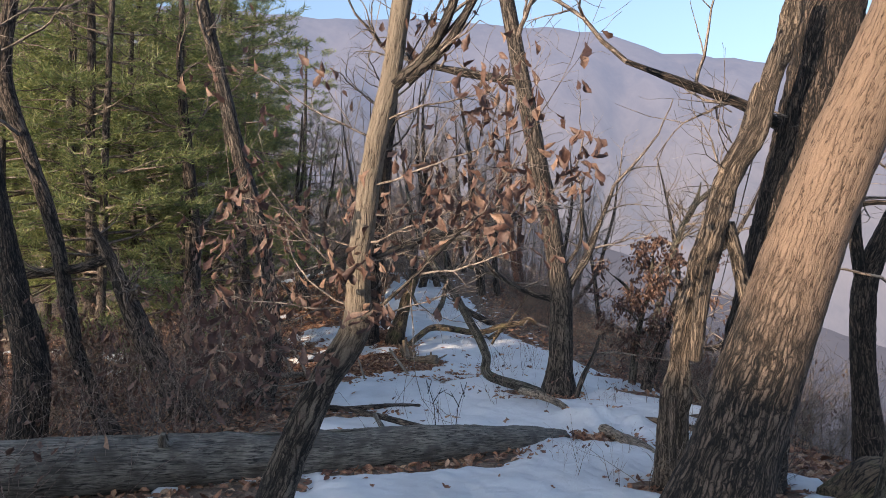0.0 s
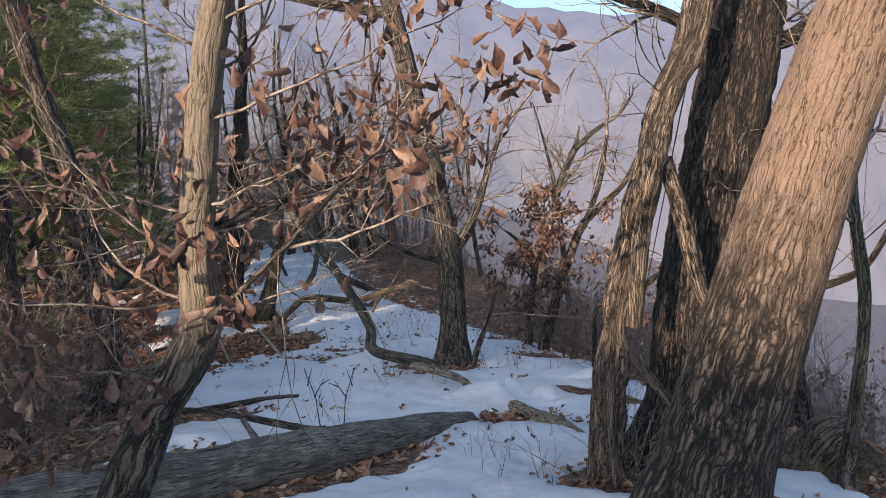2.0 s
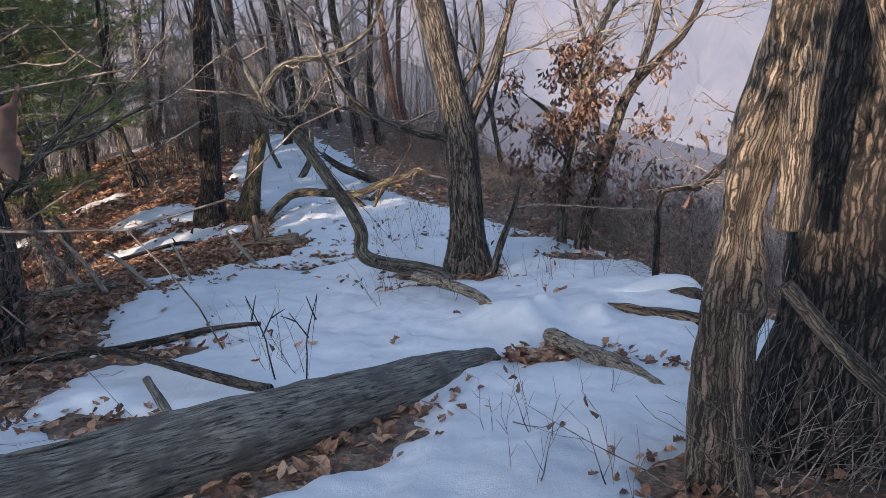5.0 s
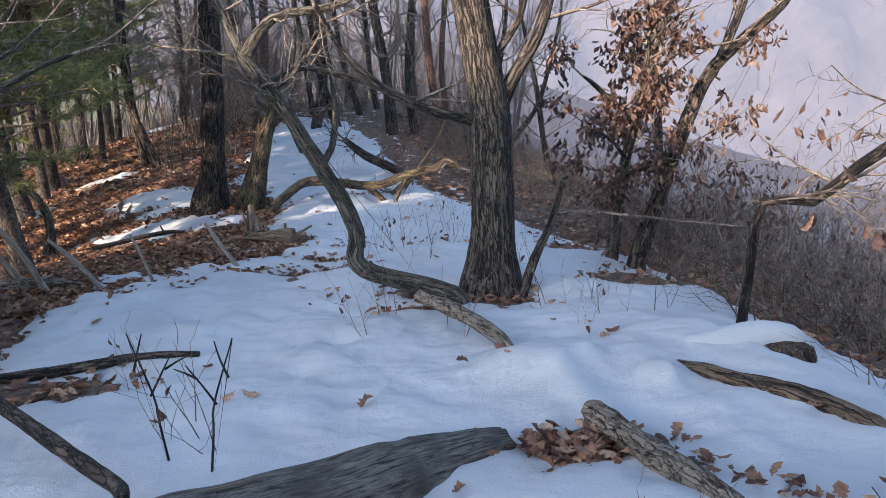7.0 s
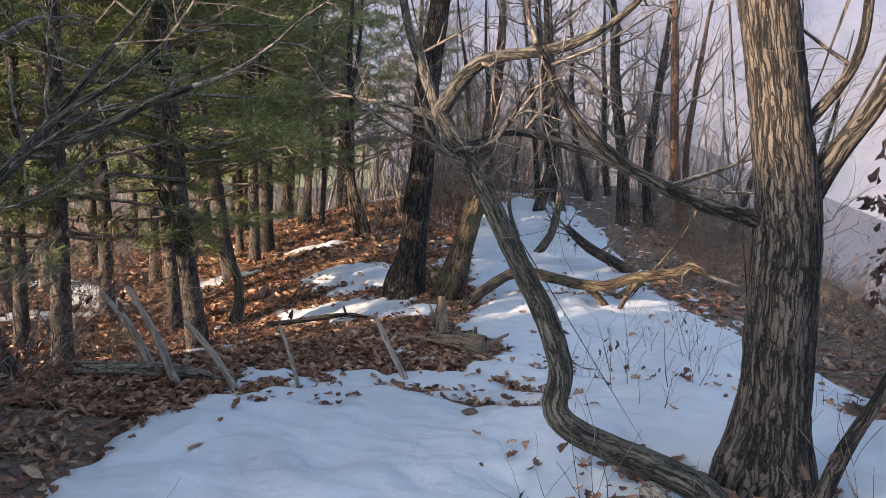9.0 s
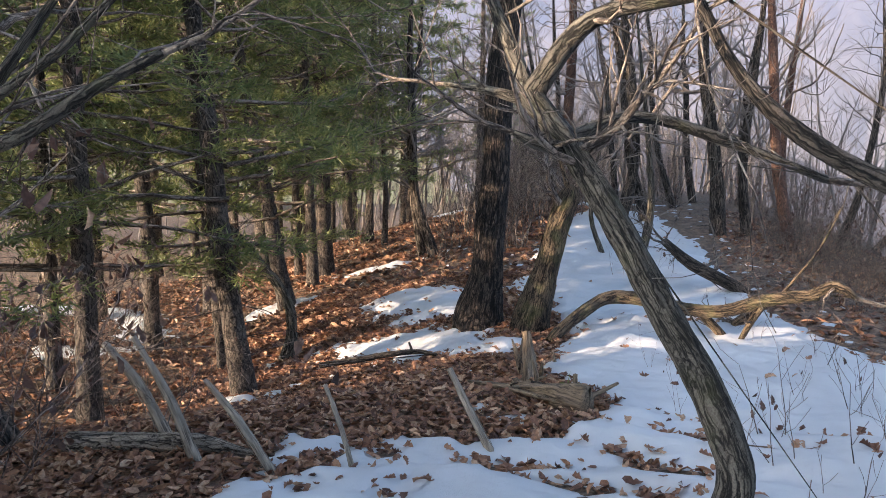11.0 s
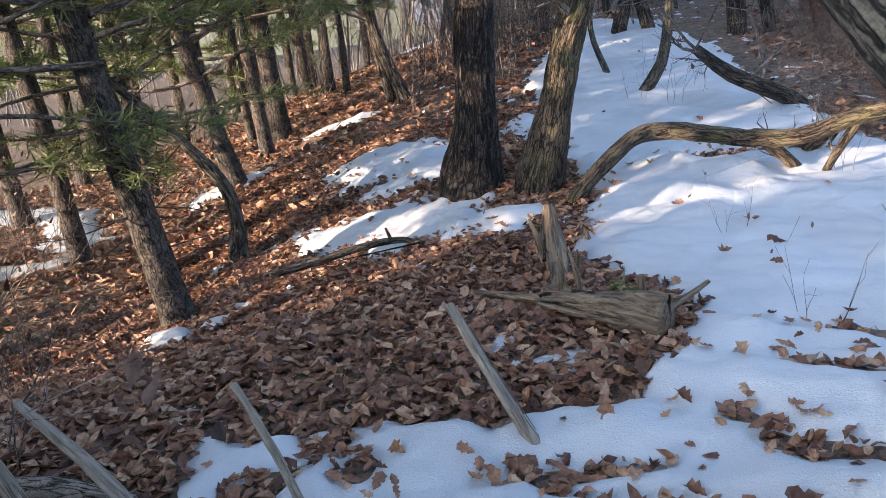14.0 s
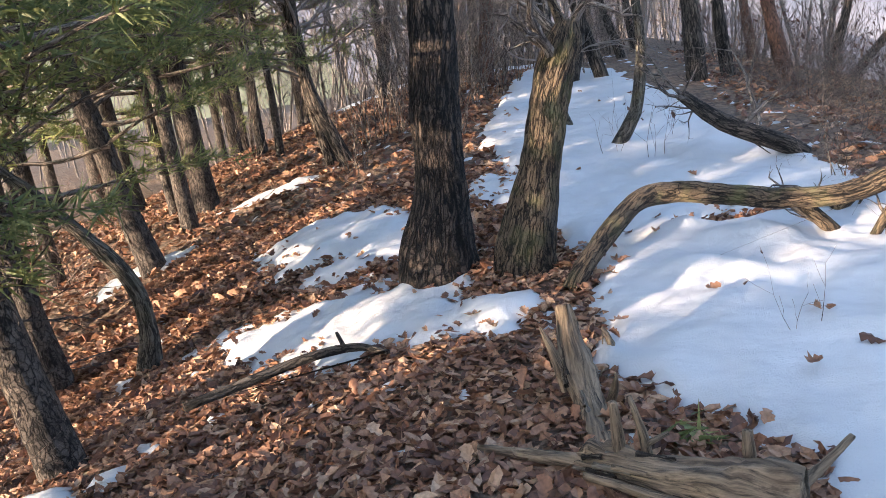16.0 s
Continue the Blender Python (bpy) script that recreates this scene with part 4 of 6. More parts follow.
CLUSTERS = [(-0.58, 4.04, 1.96), (-0.53, 4.36, 1.88), (-0.35, 4.09, 1.75), (-0.35, 4.40, 1.85), (-0.50, 4.06, 2.03), (-0.72, 4.30, 1.77), (-0.43, 4.07, 1.71), (0.32, 3.82, 2.46), (0.08, 3.9, 2.32), (0.55, 3.75, 2.52), (-0.1, 3.95, 2.26), (-0.98, 3.7, 1.72), (-1.18, 3.85, 1.62), (-0.85, 3.55, 1.58), (-0.65, 3.85, 1.52), (-0.25, 3.5, 2.46), (0.7, 3.7, 2.5), (-1.0, 3.85, 2.36), (0.2, 3.6, 2.2)]
for cx, cy, cz in CLUSTERS:
    for k in range(10):
        one_leaf(oak_near, (cx + rng.normal(0, 0.055), cy + rng.normal(0, 0.045), cz + rng.normal(0, 0.04)), rng.uniform(0.06, 0.11), rng, HANG_ONE)
for i in range(110):
    p, d = near_tips[int(rng.integers(len(near_tips)))]
    if not off_path([p], 0.55, 2.05)[0]:
        continue
    one_leaf(oak_near, p + rng.normal(0, 0.025, 3), rng.uniform(0.05, 0.09), rng, HANG_ONE)

bare_tree("leaning_tree", "thick leaning trunk with furrowed foot and smooth pale upper bark", [(1.49, 4.41, 0.31, 0.30), (1.61, 4.29, 0.97, 0.245), (1.72, 4.20, 1.46, 0.222), (1.83, 4.11, 1.93, 0.2), (1.97, 4.02, 2.44, 0.182), (2.10, 3.93, 2.86, 0.17), (2.24, 3.84, 3.29, 0.158)],
    LEAN_BARK, 12, 3.6, True, 20, 0.25, 0.013, crown=9, crown_from=0.75, flare=1.12, sides=72, category="tree", reach=1.8)
bare_tree("dark_oak", "thick upright oak with dark deeply furrowed bark", [(2.33, 6.08, 0.12, 0.30), (2.42, 6.07, 0.75, 0.288), (2.50, 6.06, 1.43, 0.275), (2.64, 6.05, 2.18, 0.25), (2.77, 6.04, 2.80, 0.245), (2.88, 6.03, 3.40, 0.245), (2.98, 6.03, 3.96, 0.23)],
    DARK_BARK, 13, 4.0, True, 17, 0.3, 0.034, crown=10, crown_from=0.7, sides=72, reach=2.0, category="oak tree",
    limbs=[[(2.54, 5.94, 3.08, 0.047), (2.26, 5.94, 3.23, 0.042), (1.83, 5.94, 3.38, 0.034), (1.36, 5.94, 3.55, 0.021)], [(2.76, 5.99, 3.05, 0.066), (3.15, 5.94, 3.10, 0.056), (3.47, 5.90, 3.44, 0.047), (3.69, 5.85, 3.98, 0.033)],
           [(2.83, 5.95, 2.33, 0.028), (3.20, 5.86, 2.48, 0.021), (3.59, 5.77, 2.45, 0.013)]])


def split_trunk():
    base = (1.66, 5.6, gz(1.66, 5.6))
    t = thing("split_dead_trunk", base, "split dead grey-brown trunk with peeled bark beside a dark oak", "dead tree")
    lobed = 1 + 0.28 * np.sin(np.linspace(0, 2 * np.pi, 30, endpoint=False) * 3 + 0.6) * np.linspace(0.4, 1, 30)
    w = Wood()
    w.tube(spline([(1.70, 5.86, base[2] - 0.1, 0.14), (1.71, 5.86, 0.45, 0.115), (1.73, 5.83, 0.9, 0.094), (1.77, 5.74, 1.4, 0.083), (1.86, 5.58, 2.01, 0.085), (2.01, 5.58, 2.59, 0.078), (2.22, 5.58, 3.03, 0.073), (2.38, 5.58, 3.50, 0.062), (2.51, 5.58, 4.06, 0.048)], 0.05), 30, 0.03, 30, 0.05, knobs=0.45, ring=lobed)
    w.obj("trunk", SPLIT, t)
    w = Wood()
    w.tube(spline([(1.80, 5.55, 1.30, 0.048), (1.88, 5.54, 2.02, 0.062), (2.03, 5.56, 2.52, 0.067), (2.17, 5.58, 2.94, 0.058), (2.25, 5.59, 3.31, 0.029)], 0.05), 18, 0.03, 30, 0.06, knobs=0.5)
    w.obj("split_half", SPLIT, t)
    for pts in ([(2.03, 5.57, 2.30, 0.048), (2.11, 5.53, 1.94, 0.053), (2.21, 5.53, 1.53, 0.038), (2.35, 5.52, 1.22, 0.019)], [(1.78, 5.52, 1.12, 0.029), (1.98, 5.45, 0.85, 0.029), (2.26, 5.41, 0.58, 0.024), (2.37, 5.41, 0.40, 0.019)], [(1.66, 5.58, 1.03, 0.029), (1.66, 5.59, 0.66, 0.029), (1.69, 5.59, 0.32, 0.027)]):
        w = Wood()
        w.tube(spline(pts, 0.06), 10, 0.012, 40, 0.08, knobs=0.6)
        w.obj("slab", SPLIT, t)
    w = Wood()
    rr = np.random.default_rng(31)
    for k in range(60):
        grow(w, rr, (1.95 + rr.normal(0, 0.25), 5.72 + rr.normal(0, 0.12), gz(1.95, 5.7) + 0.02), (rr.normal(0.5, 0.5), rr.normal(-0.2, 0.4), 0.9), rr.uniform(0.3, 0.7), 0.004, 1, kids=3, sides=3)
    for k in range(6):
        grow(w, rr, (2.04, 5.56, 2.55 + 0.11 * k), (rr.normal(-0.6, 0.5), -0.4, 0.3), rr.uniform(0.4, 0.9), 0.006, 1, kids=4, sides=3)
    tagged(w.obj("undergrowth", TWIG, t), kind="stuff")


split_trunk()
bare_tree("forked_tree", "dark forked tree growing on the slope edge", [(4.33, 7.73, -0.05, 0.15), (4.24, 7.72, 0.68, 0.125), (4.20, 7.71, 1.43, 0.12), (4.24, 7.71, 1.88, 0.115), (4.45, 7.70, 2.40, 0.1), (4.77, 7.70, 3.02, 0.09)], DARK_BARK, 14, 3.0, True, 22, 0.25, 0.014, crown=8, crown_from=0.6,
    limbs=[[(4.21, 7.71, 1.68, 0.07), (4.08, 7.65, 2.29, 0.06), (4.01, 7.59, 3.10, 0.05)], [(4.36, 7.51, 1.17, 0.04), (4.66, 7.20, 1.38, 0.03), (4.85, 6.99, 1.89, 0.02)]])
bare_tree("slender_tree", "slender pale tree on the slope edge", [(3.06, 5.39, 0.00, 0.05), (3.09, 5.33, 0.72, 0.04), (3.12, 5.27, 1.43, 0.036), (3.07, 5.31, 2.14, 0.034), (3.20, 5.31, 2.75, 0.03)], SAP_BARK, 15, 1.6, crown=9, crown_from=0.4, reach=0.9)

# the middle of the ridge: the oak, the bent sapling and its neighbours
bare_tree("ridge_oak", "straight grey oak with long furrows beside the path", [(1.57, 10.39, 0.10, 0.19), (1.58, 10.38, 0.53, 0.172), (1.58, 10.38, 0.95, 0.16), (1.58, 10.37, 1.40, 0.15), (1.51, 10.36, 1.88, 0.135), (1.40, 10.35, 2.49, 0.13), (1.24, 10.33, 3.23, 0.125), (0.95, 10.31, 4.56, 0.11), (0.73, 10.30, 5.60, 0.10)],
    OAK_GREY, 16, 3.0, True, 26, 0.12, 0.018, crown=12, crown_from=0.55, flare=1.3, reach=1.7, category="oak tree", sides=56,
    limbs=[[(1.59, 10.37, 1.42, 0.075), (1.76, 10.36, 1.74, 0.052), (1.92, 10.36, 2.00, 0.044), (2.03, 10.35, 2.32, 0.035), (2.21, 10.30, 2.84, 0.025)], [(1.45, 10.37, 1.42, 0.045), (1.12, 10.36, 1.51, 0.036), (0.79, 10.36, 1.68, 0.031), (0.55, 10.35, 1.91, 0.024), (0.37, 10.29, 2.23, 0.016)],
           [(1.00, 10.32, 4.35, 0.07), (0.27, 10.31, 4.45, 0.056), (-0.36, 10.30, 4.57, 0.045)], [(1.59, 10.36, 1.83, 0.03), (1.82, 10.37, 2.20, 0.024), (1.83, 10.35, 2.72, 0.02)]])
bare_tree("bent_sapling", "bent grey sapling curving up from the snow", [(1.25, 10.0, 0.22, 0.068), (0.94, 10.08, 0.27, 0.068), (0.72, 10.15, 0.30, 0.066), (0.61, 10.2, 0.40, 0.064), (0.57, 10.3, 0.65, 0.061), (0.46, 10.43, 0.9, 0.059), (0.34, 10.47, 1.1, 0.056), (0.21, 10.5, 1.33, 0.054), (0.09, 10.6, 1.52, 0.052), (-0.04, 10.68, 1.71, 0.051), (-0.23, 10.82, 1.93, 0.05)],
    SAP_BARK, 17, 0, True, 26, 0.09, 0.014, crown=4, crown_from=0.8, flare=1.0, reach=0.8, sides=48,
    limbs=[[(-0.22, 10.82, 1.93, 0.05), (-0.06, 10.75, 2.13, 0.042), (0.1, 10.7, 2.22, 0.034), (0.5, 10.6, 2.27, 0.027), (0.82, 10.5, 2.45, 0.018), (1.0, 10.4, 2.75, 0.012)], [(-0.21, 10.8, 1.9, 0.028), (-0.45, 10.85, 1.97, 0.018), (-0.62, 10.9, 2.0, 0.011)],
           [(-0.22, 10.82, 1.92, 0.036), (-0.34, 10.9, 2.17, 0.032), (-0.48, 11.0, 2.5, 0.026), (-0.6, 11.1, 3.0, 0.018)], [(-0.06, 10.7, 1.74, 0.03), (0.2, 11.0, 1.85, 0.026), (0.6, 11.3, 1.75, 0.024), (1.0, 11.5, 1.6, 0.018)], [(-0.04, 10.68, 1.7, 0.03), (-0.16, 10.6, 1.72, 0.026), (-0.24, 10.56, 1.76, 0.012)]])
bare_tree("slope_oak", "dark-trunked oak among the leaves with grey spreading limbs", [(-3.50, 11.06, -0.26, 0.167), (-3.58, 11.05, 0.31, 0.145), (-3.65, 11.03, 1.12, 0.122), (-3.65, 11.03, 1.90, 0.113), (-3.69, 11.03, 2.68, 0.099)], OAK_BARK, 18, 3.0, True, 24, 0.2, 0.016, crown=10, crown_from=0.4, category="oak tree")
bare_tree("grey_sapling", "small grey oak with spreading limbs and clinging leaves", [(-2.49, 9.51, -0.11, 0.045), (-2.47, 9.45, 0.41, 0.04), (-2.22, 9.44, 1.12, 0.03), (-2.00, 9.44, 1.39, 0.028), (-1.74, 9.44, 1.62, 0.026)], SAP_BARK, 19, 0.9, crown=12, crown_from=0.45, reach=0.9, leaves=60, leaf_size=0.075,
    limbs=[[(-1.74, 9.44, 1.62, 0.026), (-1.46, 9.44, 1.68, 0.022), (-1.14, 9.44, 1.83, 0.017), (-0.95, 9.44, 1.90, 0.012)], [(-1.74, 9.44, 1.64, 0.02), (-1.54, 9.44, 1.79, 0.015), (-1.28, 9.43, 1.92, 0.014), (-1.10, 9.43, 2.05, 0.01)], [(-1.90, 9.44, 1.49, 0.02), (-2.13, 9.12, 1.79, 0.015), (-2.04, 8.70, 1.99, 0.01)]])

# snags and trunks on the left of the start
bare_tree("black_trunk", "dark twisted tree on the slope", [(-4.12, 7.58, 0.16, 0.193), (-4.08, 7.57, 0.87, 0.165), (-4.26, 7.56, 1.58, 0.138), (-4.39, 7.55, 2.22, 0.105), (-4.47, 7.55, 2.70, 0.085)], DARK_BARK, 20, 2.6, True, 22, 0.22, 0.016, crown=8)
bare_tree("crooked_tree", "thin crooked tree with rough bark", [(-3.52, 8.09, -0.09, 0.09), (-3.70, 8.08, 0.42, 0.084), (-3.88, 8.07, 0.94, 0.08), (-4.11, 8.04, 2.13, 0.074), (-4.37, 8.02, 2.92, 0.074), (-4.65, 8.00, 3.77, 0.08), (-4.59, 7.98, 4.59, 0.066)], OAK_BARK, 21, 2.0, crown=8, sides=18)
bare_tree("broken_snag", "broken snag with a hanging split limb", [(-2.67, 8.10, -0.05, 0.147), (-2.96, 8.08, 0.69, 0.13), (-3.27, 8.07, 1.29, 0.11), (-3.51, 8.05, 1.86, 0.07), (-3.70, 8.04, 2.22, 0.03)], OAK_BARK, 22, 0, True, 22, 0.18, 0.018, crown=3, crown_from=0.6, category="dead tree", reach=0.8,
    limbs=[[(-3.51, 8.05, 1.93, 0.06), (-3.88, 8.05, 1.80, 0.053), (-4.24, 8.05, 1.75, 0.045), (-4.66, 8.05, 1.67, 0.03)]])
bare_tree("sunny_oak", "slim oak with flaking pale bark", [(-2.19, 9.15, -0.05, 0.135), (-2.07, 9.14, 0.63, 0.115), (-2.07, 9.13, 1.16, 0.108), (-2.20, 9.11, 2.12, 0.098), (-2.50, 9.09, 3.22, 0.088), (-2.75, 9.07, 4.19, 0.08), (-2.96, 9.05, 5.01, 0.072)], OAK_GREY, 23, 2.4, True, 26, 0.16, 0.014, crown=8, crown_from=0.55, category="oak tree", leaves=40)

# the two big oaks, the arching branch and the far ridge
bare_tree("big_oak", "thick oak with black furrowed bark and mossy foot among fallen leaves", [(-1.52, 15.05, 0.26, 0.185), (-1.45, 15.05, 0.72, 0.168), (-1.41, 15.05, 1.28, 0.15), (-1.36, 15.05, 1.8, 0.14), (-1.34, 15.05, 2.6, 0.135)], DARK_BARK, 24, 4.5, True, 19, 0.2, 0.026, crown=10, crown_from=0.6, sides=80, flare=1.4, category="oak tree", reach=1.6)
bare_tree("stump_oak", "broken-topped oak trunk with mossy sunlit foot", [(-0.95, 14.85, 0.3, 0.14), (-0.82, 14.85, 0.79, 0.122), (-0.69, 14.85, 1.28, 0.11), (-0.61, 14.85, 1.48, 0.103), (-0.58, 14.85, 1.58, 0.06)], MOSS_BARK, 25, 0, True, 22, 0.2, 0.02, crown=4, crown_from=0.8, sides=72, flare=1.35, category="oak tree", reach=0.7,
    limbs=[[(-0.6, 14.85, 1.5, 0.03), (-0.7, 14.8, 1.85, 0.02), (-0.85, 14.75, 2.3, 0.012)]])
bare_tree("arching_branch", "low branch arching over the snow", [(-0.66, 14.42, 0.2, 0.056), (-0.58, 14.5, 0.3, 0.056), (-0.33, 14.9, 0.5, 0.059), (-0.1, 15.08, 0.53, 0.064), (0.17, 15.0, 0.51, 0.060), (0.5, 14.9, 0.47, 0.058), (0.8, 14.75, 0.5, 0.054), (1.1, 14.65, 0.62, 0.056), (1.5, 14.55, 0.7, 0.048)], MOSS_BARK, 26, 0, True, 24, 0.14, 0.016, crown=0, flare=1.0, sides=40, category="branch", reach=0.5,
    limbs=[[(0.55, 14.9, 0.5, 0.036), (0.68, 14.95, 0.35, 0.040), (0.8, 14.95, 0.22, 0.040), (0.88, 14.95, 0.12, 0.024)], [(1.1, 14.65, 0.6, 0.032), (1.0, 14.7, 0.42, 0.029), (0.92, 14.75, 0.24, 0.024)], [(1.45, 14.55, 0.7, 0.040), (1.62, 14.5, 0.78, 0.048), (1.75, 14.45, 0.7, 0.024)], [(1.2, 14.6, 0.65, 0.016), (1.5, 14.7, 1.05, 0.010), (1.7, 14.8, 1.45, 0.006)]])
bare_tree("fallen_limb", "bare dead limb leaning over the snow", [(1.09, 16.71, -0.03, 0.074), (0.84, 16.73, 0.41, 0.072), (0.53, 16.73, 0.72, 0.066), (0.22, 16.74, 0.98, 0.048)], OAK_BARK, 27, 0, crown=5, crown_from=0.4, flare=1.0, category="branch", reach=0.8, sides=16)
bare_tree("ridge_sapling", "thin forked sapling with a few dead leaves", [(-0.24, 17.73, 0.41, 0.058), (-0.06, 17.78, 0.79, 0.06), (0.03, 17.80, 1.30, 0.05), (0.02, 17.81, 1.74, 0.039)], SAP_BARK, 28, 2.6, crown=8, crown_from=0.4, leaves=18)
bare_tree("short_dead_stem", "short dead stem standing in the snow", [(0.93, 15.34, 0.00, 0.045), (1.06, 15.34, 0.25, 0.042), (1.18, 15.35, 0.48, 0.033)], MOSS_BARK, 29, 0, crown=2, reach=0.5, category="dead tree")
FAR_TRUNKS = [(-0.65, 22.01, 0.15, 6, OAK_BARK), (-0.20, 22.20, 0.13, 6, OAK_BARK), (-0.68, 18.98, 0.05, 3, SAP_BARK), (1.02, 21.35, 0.17, 6, OAK_BARK), (1.52, 21.92, 0.12, 6, OAK_BARK), (2.17, 21.35, 0.10, 7, RED_BARK), (2.60, 25.40, 0.09, 7, RED_BARK),
              (-3.39, 19.32, 0.11, 5, OAK_BARK), (-3.64, 19.50, 0.09, 5, OAK_BARK), (-5.16, 21.64, 0.08, 6, PINE_BARK), (-4.55, 26.12, 0.1, 5, OAK_BARK), (-2.06, 23.44, 0.13, 7, RED_BARK), (-0.99, 25.38, 0.1, 6, OAK_BARK), (0.25, 24.91, 0.1, 6, OAK_BARK), (0.69, 27.33, 0.12, 6, OAK_BARK),
              (1.91, 28.30, 0.1, 6, OAK_BARK), (-3.23, 29.23, 0.12, 6, OAK_BARK), (-5.54, 30.16, 0.12, 6, OAK_BARK), (3.24, 23.35, 0.1, 5, OAK_BARK), (4.09, 19.47, 0.09, 4, OAK_BARK), (5.23, 16.32, 0.1, 5, OAK_BARK), (4.28, 25.40, 0.1, 5, OAK_BARK), (-2.62, 26.34, 0.1, 6, OAK_BARK), (-6.65, 27.25, 0.12, 6, PINE_BARK)]
rng = np.random.default_rng(77)
for i, (x, y, r, h, mt) in enumerate(FAR_TRUNKS):
    z, lx, ly, r = gz(x, y), rng.normal(0, 0.3), rng.normal(0, 0.1), r * (0.9 if mt is RED_BARK else 0.68)
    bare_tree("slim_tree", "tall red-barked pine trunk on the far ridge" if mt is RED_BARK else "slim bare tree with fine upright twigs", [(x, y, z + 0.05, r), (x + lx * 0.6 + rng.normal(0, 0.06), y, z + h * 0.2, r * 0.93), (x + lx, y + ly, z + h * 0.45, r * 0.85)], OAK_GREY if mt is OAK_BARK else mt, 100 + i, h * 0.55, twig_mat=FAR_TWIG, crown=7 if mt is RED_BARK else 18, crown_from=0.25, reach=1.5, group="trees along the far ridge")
bare_tree("valley_tree", "small bare tree with a round twiggy crown on the slope", [(4.19, 15.84, -0.83, 0.09), (4.46, 15.88, 0.91, 0.075), (4.82, 15.89, 2.34, 0.07), (5.18, 15.90, 3.09, 0.06)], SAP_BARK, 60, 0.5, crown=16, crown_from=0.6, reach=1.1, limbs=[[(5.09, 15.90, 3.00, 0.06), (5.47, 15.89, 3.36, 0.05), (5.89, 15.89, 3.65, 0.04)]])
bare_tree("valley_oak", "leaning dark oak sapling on the slope", [(2.98, 11.23, -0.28, 0.07), (3.20, 11.21, 0.79, 0.064), (3.52, 11.20, 1.64, 0.058), (3.80, 11.19, 1.96, 0.05), (4.17, 11.19, 2.27, 0.04), (4.40, 11.18, 2.65, 0.03)], OAK_BARK, 61, 0.6, crown=8, crown_from=0.4, limbs=[[(3.59, 11.19, 1.71, 0.04), (3.83, 11.18, 2.30, 0.034), (3.96, 11.17, 2.95, 0.025)]])
bare_tree("leafy_oak", "slim oak still holding a mass of dark red-brown leaves", [(2.82, 11.43, 0.04, 0.05), (2.87, 11.31, 0.91, 0.047), (2.97, 11.2, 1.45, 0.036), (3.02, 11.18, 1.85, 0.025)], SAP_BARK, 62, 0.35, crown=22, crown_from=0.32, reach=0.42, leaves=2100, leaf_size=0.075, limbs=[[(2.88, 11.30, 0.85, 0.02), (3.10, 11.15, 1.02, 0.014), (3.38, 11.05, 1.15, 0.008)], [(2.90, 11.28, 1.0, 0.02), (2.70, 11.10, 1.2, 0.014), (2.50, 11.0, 1.3, 0.008)], [(2.95, 11.20, 1.52, 0.03), (3.20, 11.09, 1.87, 0.02), (3.50, 10.99, 1.94, 0.012)], [(2.91, 11.20, 1.31, 0.025), (2.58, 11.09, 1.63, 0.02), (2.42, 10.99, 1.73, 0.01)]])
bare_tree("twisted_bush", "low twisted dark tree on the slope edge", [(2.86, 9.0, 0.02, 0.028), (2.76, 8.74, 0.55, 0.025), (2.77, 8.64, 1.00, 0.027), (3.04, 8.64, 1.00, 0.03), (3.29, 8.64, 1.18, 0.032), (3.55, 8.64, 1.34, 0.034)], DARK_BARK, 63, 0.5, crown=9, crown_from=0.35, reach=0.7, leaves=25)

# ---- dead wood on the ground ----
def lying(name, label, pts, material, sides=16, relief=0.0, cells=24, along=0.2, category="log", stubs=(), knobs=0.15, step=0.05):
    base = (pts[0][0], pts[0][1], gz(pts[0][0], pts[0][1]))
    t = thing(name, base, label, category)
    w = Wood()
    w.tube(spline(pts, step), sides, relief, cells, along, knobs=knobs)
    w.obj("wood", material, t)
    for s in stubs:
        w = Wood()
        w.tube(spline(s, 0.02), 10, 0.008, 60, 0.1, knobs=0.5)
        w.obj("stub", {ROT_BARK: ROT, DEAD_BARK: DEAD}.get(material, material), t)
    return t


log = lying("fallen_log", "long barkless dark fallen trunk across the path", [(1.20, 7.66, 0.18, 0.105), (1.12, 7.60, 0.19, 0.125), (0.90, 7.43, 0.22, 0.145), (0.45, 7.07, 0.28, 0.165), (-0.12, 6.68, 0.345, 0.188), (-1.22, 6.08, 0.40, 0.198), (-2.14, 5.60, 0.47, 0.205), (-3.26, 5.05, 0.52, 0.215), (-4.47, 4.49, 0.44, 0.22)], LOGWOOD, 52, 0.022, 16, 0.06, knobs=0.12, step=0.03,
      stubs=[[(-1.99, 5.61, 0.59, 0.04), (-2.02, 5.51, 0.65, 0.035), (-1.98, 5.43, 0.73, 0.02)], [(-0.46, 6.82, 0.34, 0.03), (-0.56, 6.98, 0.44, 0.025), (-0.64, 7.08, 0.54, 0.02)]])
rr = np.random.default_rng(64)
LOG_AXIS = spline([(1.12, 7.60, 0.19, 0.125), (0.45, 7.07, 0.28, 0.165), (-0.12, 6.68, 0.345, 0.188), (-1.22, 6.08, 0.40, 0.198), (-2.14, 5.60, 0.47, 0.205), (-3.26, 5.05, 0.52, 0.215)], 0.06)
